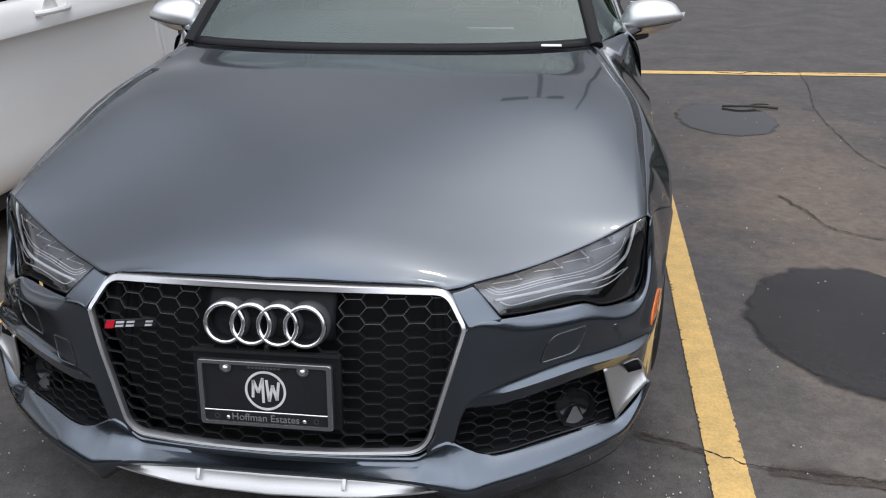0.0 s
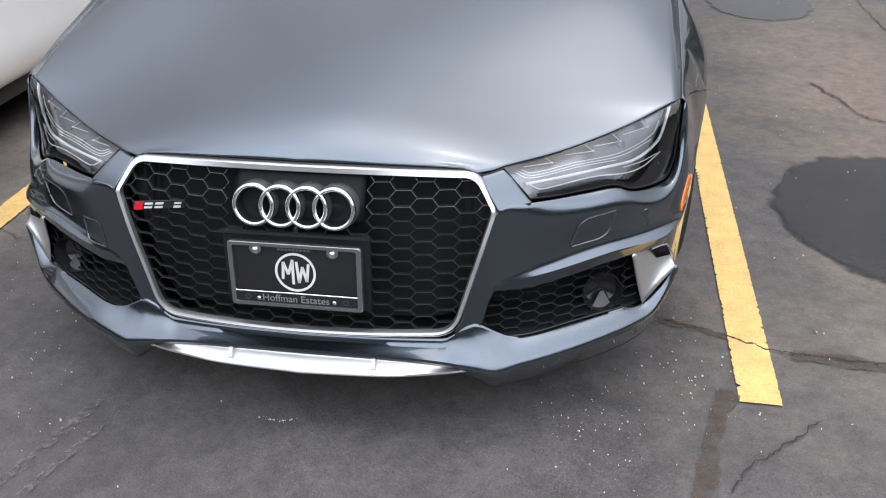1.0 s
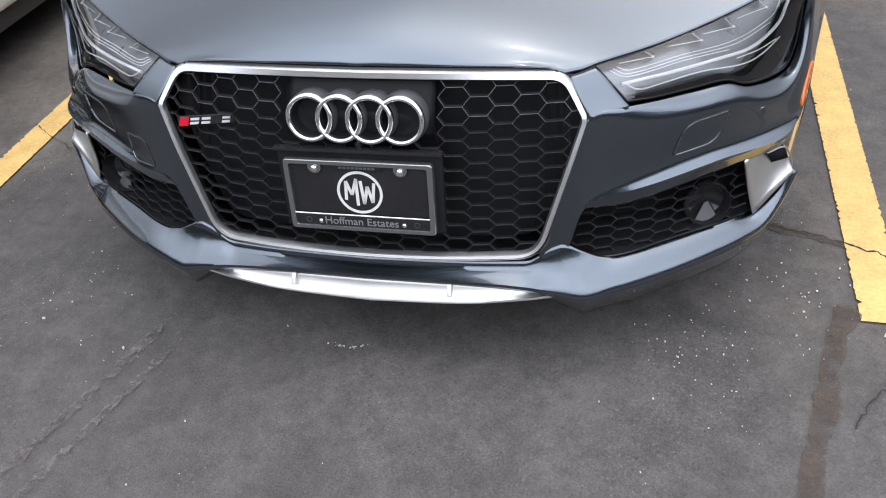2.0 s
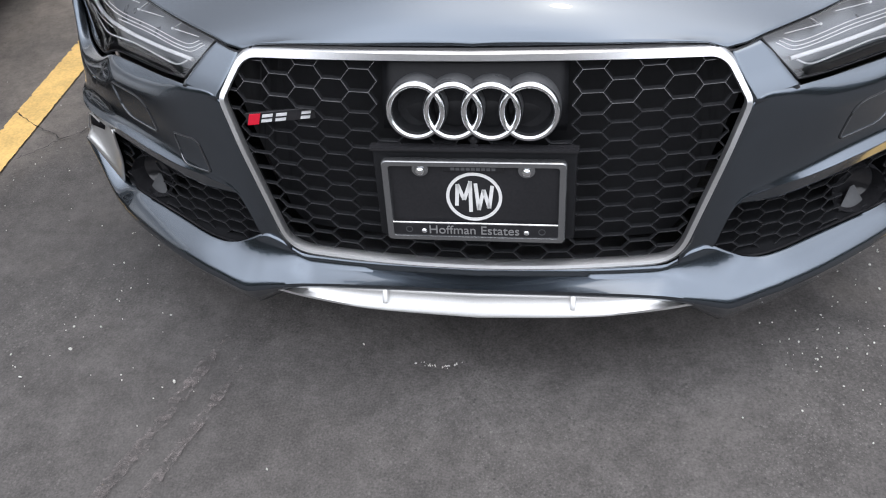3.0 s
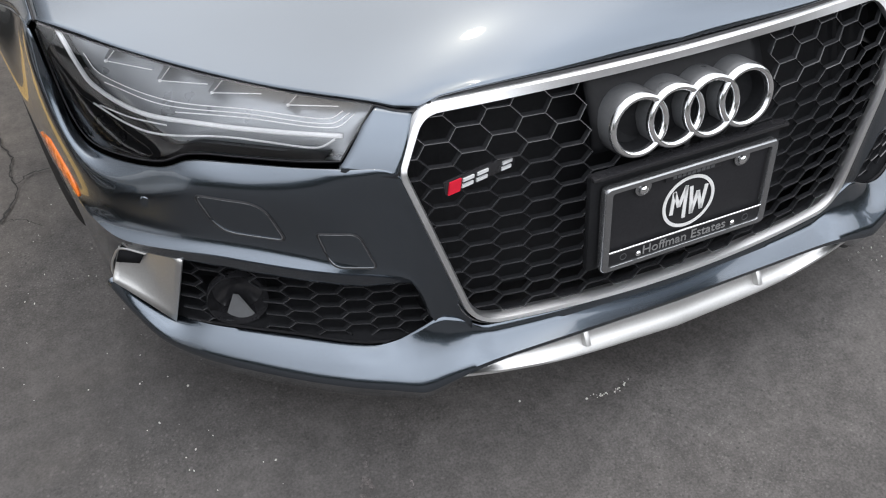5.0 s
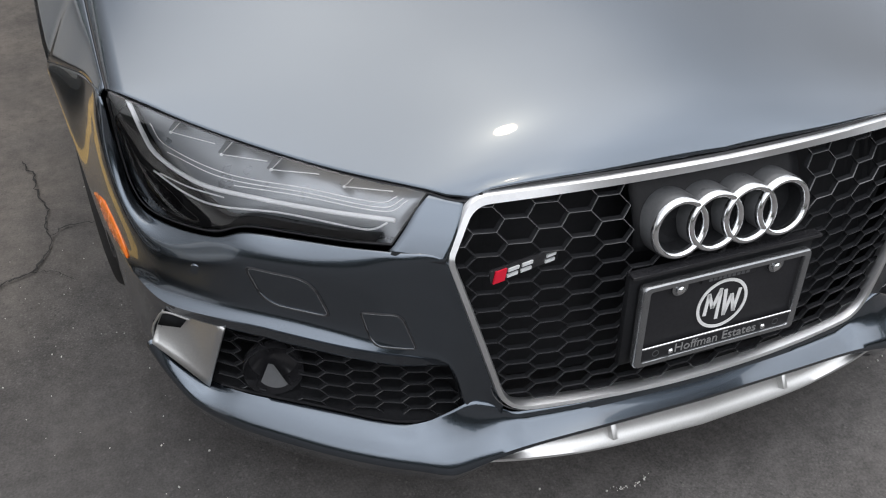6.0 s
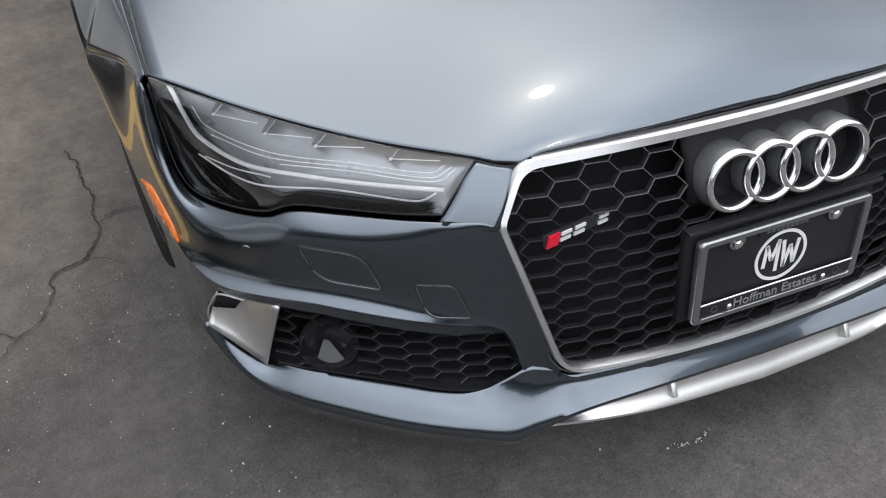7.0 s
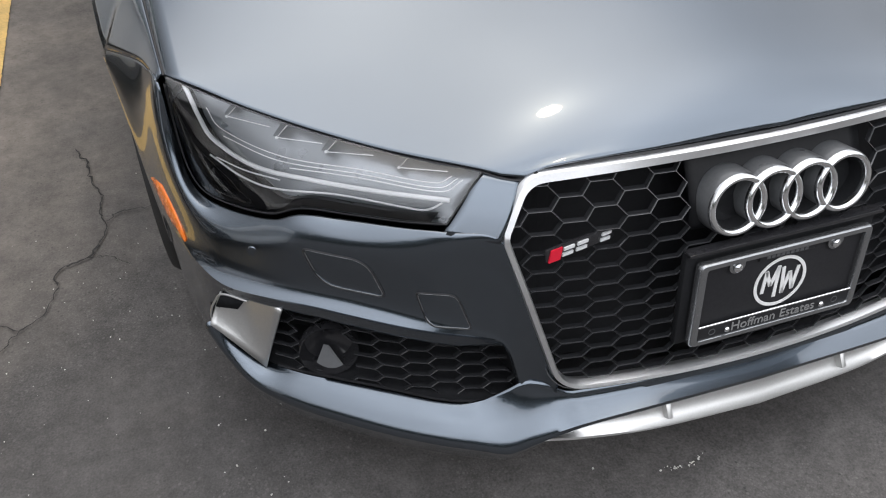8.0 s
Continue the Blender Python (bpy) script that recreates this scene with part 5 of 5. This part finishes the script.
for sgn in (1, -1):
    m = (sgn, 1, 1)
    pil = np.array([r[-1] for r in ws_rows]) * m
    part("windscreen_pillar", tube(pil + (0.022 * sgn, 0.012, 0.0), 0.028, 8, flat=0.8), PANEL, car)
    rail = []
    for y in np.linspace(2.28, 4.75, 26):
        z, w = roof_at(y)
        rail.append((w * sgn, y, z - 0.004))
    part("roof_rail", tube(rail, 0.014, 8), SATIN, car)
    glass_rows = []
    for y in np.linspace(1.56, 4.35, 33):
        zt, wt = roof_at(y) if y > 2.28 else (0, 0)
        bx, bz = min(look_up(WIDE, y) - 0.072, 0.757 + 0.62 * (y - 1.55)), look_up(BELT, y)
        if y <= 2.28:
            v = (y - 1.50) / (2.28 - 1.50)
            top_p = np.array((0.735 * (1 - v) + 0.56 * v + 0.03, y, 0.955 * (1 - v) + 1.35 * v))
        else:
            top_p = np.array((wt, y, zt - 0.006))
        low_p = np.array((bx, y, bz))
        glass_rows.append([(low_p * (1 - k) + top_p * k + (0.012 * math.sin(math.pi * k), 0, 0)) * m for k in np.linspace(0, 1, 8)])
    part("side_window", grid(glass_rows), GLASS, car, "tinted side window", 0.004)
    part("window_trim", tube([((look_up(WIDE, y) - 0.070) * sgn, y, look_up(BELT, y) + 0.004) for y in np.linspace(1.74, 4.35, 30)], 0.007, 6), SATIN, car)
    part("quarter_pillar", grid([[np.array((look_up(WIDE, y) - 0.072, y, look_up(BELT, y))) * (1 - k) * m + np.array((roof_at(y)[1], y, roof_at(y)[0])) * k * m for k in np.linspace(0, 1, 6)] for y in np.linspace(4.36, 4.80, 8)]), PAINT, car, "", 0.004)
    # door mirror: silver cap over a dark foot
    mir = part("door_mirror", tube(catmull([(0.835 * sgn, 1.80, 0.930), (0.865 * sgn, 1.83, 0.938), (0.905 * sgn, 1.875, 0.955)], 8), [0.040, 0.036, 0.032, 0.030, 0.030, 0.032, 0.036, 0.040], 10, flat=0.55), BLACK_GLOSS, car, "door mirror with a satin aluminium cap")
    cap_rows = []
    for v in np.linspace(0, 1, 14):
        th = math.pi * v
        row = []
        for k in range(24):
            a = 2 * math.pi * k / 24
            sx = 0.118 * (1 - 0.12 * math.sin(a))
            x = 0.968 + sx * -math.cos(th)
            rr = math.sin(th) ** 0.62
            y = 1.925 + 0.085 * rr * math.cos(a) + 0.05 * (x - 1.0)
            tall = 0.068 - 0.14 * (x - 0.968)
            z = 0.990 + tall * rr * math.sin(a) + 0.14 * (x - 0.968)
            row.append((x * sgn, min(y, 1.965), z))
        cap_rows.append(row)
    part("mirror_cap", grid(cap_rows, close=True), SATIN, mir, "satin aluminium mirror cap")
    part("mirror_foot", box((0.105, 0.075, 0.050), (0.912 * sgn, 1.905, 0.928), (0, -14 * sgn, 0), 0.018), BLACK_GLOSS, mir)
    seam_ring = [(x * sgn, 1.925 - 0.083 * math.sqrt(max(0.0, 1 - ((x - 0.968) / 0.118) ** 2)) ** 0.62 + 0.05 * (x - 1.0), 0.968 + 0.16 * (x - 0.968)) for x in np.linspace(0.875, 1.080, 24)]
    part("mirror_seam", tube(seam_ring, 0.004, 6), SEAM, mir)
    part("mirror_glass", box((0.140, 0.006, 0.090), (0.960 * sgn, 1.972, 0.998), (0, 0, 0), 0.002), CHROME, mir)
# tail
tail = []
for z, out in ((1.003, 0.0), (0.985, 0.045), (0.90, 0.10), (0.70, 0.16), (0.50, 0.20), (0.34, 0.18), (0.24, 0.10)):
    row = []
    for u in np.linspace(-1, 1, 31):
        w = look_up(WIDE, 4.86) - 0.03 * (1 if z > 0.95 else 0)
        row.append((w * u, 4.80 + 0.06 + out - (0.10 + out) * abs(u) ** 4, z - 0.02 * abs(u) ** 3 * (1 if z > 0.9 else 0)))
    tail.append(row)
part("rear_bumper", grid(tail), PAINT, car, "", 0.004)
for sgn in (1, -1):
    part("tail_light", box((0.34, 0.03, 0.10), (0.62 * sgn, 4.945, 0.83), (0, 0, -13 * sgn), 0.01), RED, car, "red tail light")

# cabin
dash = part("dashboard", box((1.36, 0.46, 0.10), (0, 1.86, 0.925), (6, 0, 0), 0.03), INTERIOR, car)
part("dash_hood", box((0.36, 0.16, 0.07), (0.36, 1.98, 0.985), (0, 0, 0), 0.03), INTERIOR, dash)
part("steering_wheel", tube([(0.36 + 0.18 * math.cos(a), 2.20 + 0.05 * math.sin(a), 0.985 + 0.175 * math.sin(a)) for a in np.linspace(0, 2 * math.pi, 36)[:-1]], 0.015, 8, closed=True), INTERIOR, car)
part("steering_hub", box((0.17, 0.05, 0.10), (0.36, 2.20, 0.985), (-15, 0, 0), 0.02), INTERIOR, car)
for x in (-0.37, 0.37):
    seat = part("seat_back", box((0.50, 0.14, 0.66), (x, 2.86, 0.85), (12, 0, 0), 0.05), INTERIOR, car)
    part("seat_cushion", box((0.52, 0.52, 0.16), (x, 2.60, 0.48), (-6, 0, 0), 0.05), INTERIOR, seat)
    part("head_rest", box((0.27, 0.10, 0.19), (x, 2.95, 1.23), (8, 0, 0), 0.04), INTERIOR, seat)
part("rear_bench", box((1.30, 0.20, 0.60), (0, 3.75, 0.83), (18, 0, 0), 0.05), INTERIOR, car)
part("cabin_floor", box((1.60, 2.6, 0.03), (0, 2.9, 0.30)), INTERIOR, car)
part("vin_label", box((0.070, 0.010, 0.002), (0.592, 1.462, 0.9535), (38, 0, 0)), WHITE_PRINT, car, "white label strip at the foot of the windscreen")
part("dash_strip", box((0.175, 0.018, 0.003), (0.36, 1.685, 0.978), (10, 0, 0)), WHITE_PRINT, dash, "white paper strip on the dashboard")
part("rear_mirror", box((0.24, 0.03, 0.07), (0, 2.10, 1.27), (10, 0, 0), 0.012), INTERIOR, car)

# ---- the white car in the next bay ----
wcar = thing("white_sedan", (-2.69, 2.3, 0), "white sedan parked in the next bay", "car")
WX, WW = -2.69, 0.94


def white_section(y):
    """Half section of the white body from belt to sill."""
    taper = 1 - 0.16 * max(0, (0.5 - y) / 0.7) ** 2 - 0.16 * max(0, (y - 4.2) / 0.8) ** 2
    w = WW * taper
    zb = 0.245
    for wy in (0.66, 3.98):
        if abs(y - wy) < 0.37:
            zb = max(zb, 0.33 + math.sqrt(0.37**2 - (y - wy) ** 2))
    belt = 0.80 + 0.22 * min(1, max(0, (y + 0.25) / 1.4)) + 0.02 * (y / 4)
    crease = belt - 0.135
    rows = [(w - 0.075, belt), (w - 0.03, belt - 0.03), (w - 0.004, crease + 0.03), (w, crease), (w - 0.022, crease - 0.03), (w - 0.040, crease - 0.16), (w - 0.022, 0.50), (w - 0.004, 0.38), (w - 0.006, 0.31), (w - 0.03, 0.255), (w - 0.10, 0.245)]
    return [(x, y, max(z, zb)) for x, z in rows]


for sgn in (1, -1):
    m, o = (sgn, 1, 1), (WX, 0, 0)
    for name, y0, y1, n in (("front_wing", -0.16, 1.14, 40), ("front_door", 1.146, 3.38, 36), ("rear_quarter", 3.386, 4.85, 40)):
        d = part(name, grid([catmull(white_section(y), 30) * m + o for y in np.linspace(y0, y1, n)]), WHITE_PAINT, wcar, "", 0.004)
        if name == "front_door":
            part("door_handle", tube(catmull([(WX + sgn * (WW - 0.012), 2.13, 0.962), (WX + sgn * (WW + 0.028), 2.19, 0.966), (WX + sgn * (WW + 0.030), 2.33, 0.968), (WX + sgn * (WW - 0.010), 2.42, 0.966)], 16), 0.015, 8, flat=0.9), WHITE_PAINT, d, "white door handle")
            part("handle_cup", lathe([(0.0001, -0.012), (0.05, -0.010), (0.062, 0.001)], (WX + sgn * (WW - 0.008), 2.26, 0.964), (sgn, 0, 0), 28), WHITE_PAINT, d)
    part("sill", box((0.10, 2.56, 0.09), (WX + sgn * 0.83, 2.32, 0.215), (0, 0, 0), 0.015), BLACK_MATT, wcar)
    for wy in (0.66, 3.98):
        part("wheel_arch_liner", lathe([(0.366, 0.0), (0.366, -0.28), (0.10, -0.29)], (WX + sgn * 0.90, wy, 0.33), (sgn, 0, 0), 32), BLACK_MATT, wcar)
        hub = part("wheel", cylinder(0.05, 0.16, (WX + sgn * 0.80, wy, 0.333), (1, 0, 0)), BLACK_MATT, wcar, "alloy wheel with a black tyre")
        wheel((WX + sgn * 0.805, wy, 0.343), sgn, hub)
    gl = []
    for y in np.linspace(1.45, 3.75, 20):
        k0 = white_section(y)[0]
        zt = 1.43 - 0.16 * ((y - 2.5) / 1.2) ** 2 if y > 1.9 else 1.03 + (1.37 - 1.03) * (y - 1.35) / 0.55
        gl.append([(WX + sgn * (k0[0] * (1 - k) + 0.60 * k), y, k0[2] * (1 - k) + zt * k) for k in np.linspace(0, 1, 6)])
    part("side_window", grid(gl), GLASS, wcar, "tinted side window", 0.004)
hoodw = [[(WX + u * (white_section(y)[0][0]), y, white_section(y)[0][2] + 0.05 * (1 - u * u)) for u in np.linspace(-1, 1, 19)] for y in np.linspace(-0.16, 1.20, 16)]
part("bonnet", grid(hoodw), WHITE_PAINT, wcar, "", 0.004)
nose = [[(WX + u * (white_section(-0.16)[0][0] + 0.07), -0.16 - d * (1 - u**4), z) for u in np.linspace(-1, 1, 19)] for z, d in ((0.80, 0.0), (0.76, 0.06), (0.60, 0.12), (0.40, 0.13), (0.24, 0.08))]
part("front_bumper", grid(nose), WHITE_PAINT, wcar, "", 0.004)
tailw = [[(WX + u * (white_section(4.85)[0][0] + 0.06), 4.85 + d * (1 - u**4), z) for u in np.linspace(-1, 1, 19)] for z, d in ((1.05, 0.0), (0.98, 0.08), (0.60, 0.12), (0.26, 0.06))]
part("rear_bumper", grid(tailw), WHITE_PAINT, wcar, "", 0.004)
wsw = [[(WX + u * (0.78 * (1 - v) + 0.60 * v), 1.20 + 0.75 * v - 0.06 * (1 - u * u) * (1 - v), 1.03 + 0.36 * v + 0.04 * (1 - u * u)) for u in np.linspace(-1, 1, 13)] for v in np.linspace(0, 1, 8)]
part("windscreen", grid(wsw), GLASS, wcar, "tinted windscreen", 0.004)
rfw = [[(WX + u * 0.60, y, 1.39 + 0.045 * math.sin(math.pi * (y - 1.95) / 1.8) + 0.04 * (1 - u * u)) for u in np.linspace(-1, 1, 13)] for y in np.linspace(1.95, 3.75, 14)]
part("roof", grid(rfw), WHITE_PAINT, wcar, "", 0.004)
rww = [[(WX + u * (0.60 * (1 - v) + 0.74 * v), 3.75 + 1.10 * v, 1.39 - 0.36 * v + 0.04 * (1 - u * u)) for u in np.linspace(-1, 1, 13)] for v in np.linspace(0, 1, 6)]
part("rear_window", grid(rww), GLASS, wcar, "tinted rear window", 0.004)
part("cabin", box((1.30, 2.2, 0.75), (WX, 2.5, 0.66), (0, 0, 0), 0.05), INTERIOR, wcar)
part("underbody", box((1.56, 4.2, 0.05), (WX, 2.2, 0.24)), BLACK_MATT, wcar)

# ---- poles behind the bays, seen only as reflections in the bonnet ----
lamp = thing("lot_lamp_post", (0.2, 17.0, 0), "dark metal twin-headed parking lot lamp post", "lamp post")
part("mast", tube([(0.2, 17, 0), (0.2, 17, 6), (0.2, 17, 11.6)], [0.15, 0.13, 0.11], 12), POLE, lamp)
part("cross_arm", tube([(-0.85, 17, 11.62), (1.25, 17, 11.62)], 0.05, 8), POLE, lamp)
part("foot", cylinder(0.28, 0.5, (0.2, 17, 0.25), (0, 0, 1), 20), POLE, lamp)
for x in (-0.76, 1.16):
    part("lamp_head", box((1.02, 1.0, 0.22), (x, 17, 11.62), (0, 0, 0), 0.05), POLE, lamp)
util = thing("utility_pole", (2.9, 15.5, 0), "tall dark timber utility pole", "utility pole")
part("mast", tube([(2.9, 15.5, 0), (2.9, 15.5, 7), (2.9, 15.5, 13.5)], [0.16, 0.13, 0.09], 12), BARK, util)

# ---- unseen trees added round the lot, only as a dark horizon for the paint to mirror ----
wood_rng = random.Random(11)
ball = bmesh.new()
bmesh.ops.create_icosphere(ball, subdivisions=1, radius=1.0)
ball_v = np.array([v.co[:] for v in ball.verts])
ball_f = np.array([[v.index for v in f.verts] for f in ball.faces])
ball.free()
clump_v, clump_f = [], []
for i in range(1500):
    a = wood_rng.uniform(0, 2 * math.pi)
    tall = 4.6 + 6.0 * min(1.0, max(0.0, 0.4 - 1.5 * math.sin(a))) + 1.6 * noise.noise((4 * math.cos(a), 4 * math.sin(a), 0.7)) + 1.0 * noise.noise((15 * math.cos(a), 15 * math.sin(a), 2.7))
    r = wood_rng.uniform(38, 43)
    s = wood_rng.uniform(0.8, 1.7)
    m = np.array(pose(0, 0, 0, wood_rng.uniform(0, 360), wood_rng.uniform(0, 360), 0).to_3x3())
    at = (r * math.cos(a), 2 + r * math.sin(a), max(0.6 * s, tall * wood_rng.random() ** 0.7))
    clump_v.append((ball_v * (s, s * wood_rng.uniform(0.6, 1), s * wood_rng.uniform(0.5, 0.9))) @ m.T + at)
    clump_f.append(ball_f + len(ball_v) * i)
# solid dark ring added behind them for the shade between the trees
ring = np.linspace(0, 2 * math.pi, 361)[:-1]
high = [4.0 + 5.6 * min(1.0, max(0.0, 0.4 - 1.5 * math.sin(a))) + 1.4 * noise.noise((4 * math.cos(a), 4 * math.sin(a), 0.7)) for a in ring]
k = sum(len(v) for v in clump_v)
clump_v.append(np.array([(43.5 * math.cos(a), 2 + 43.5 * math.sin(a), z * up) for up in (0, 1) for a, z in zip(ring, high)]))
clump_f.append(np.array([f for i in range(360) for f in ((k + i, k + (i + 1) % 360, k + 360 + i), (k + (i + 1) % 360, k + 360 + (i + 1) % 360, k + 360 + i))]))
wood_mesh = bpy.data.meshes.new("backdrop_woods")
wood_mesh.from_pydata(np.concatenate(clump_v).tolist(), [], np.concatenate(clump_f).tolist())
wood_mesh.materials.append(FOLIAGE)
tagged(new("backdrop_woods", wood_mesh), "unseen belt of trees added as a dark horizon for reflections", "trees", kind="stuff")
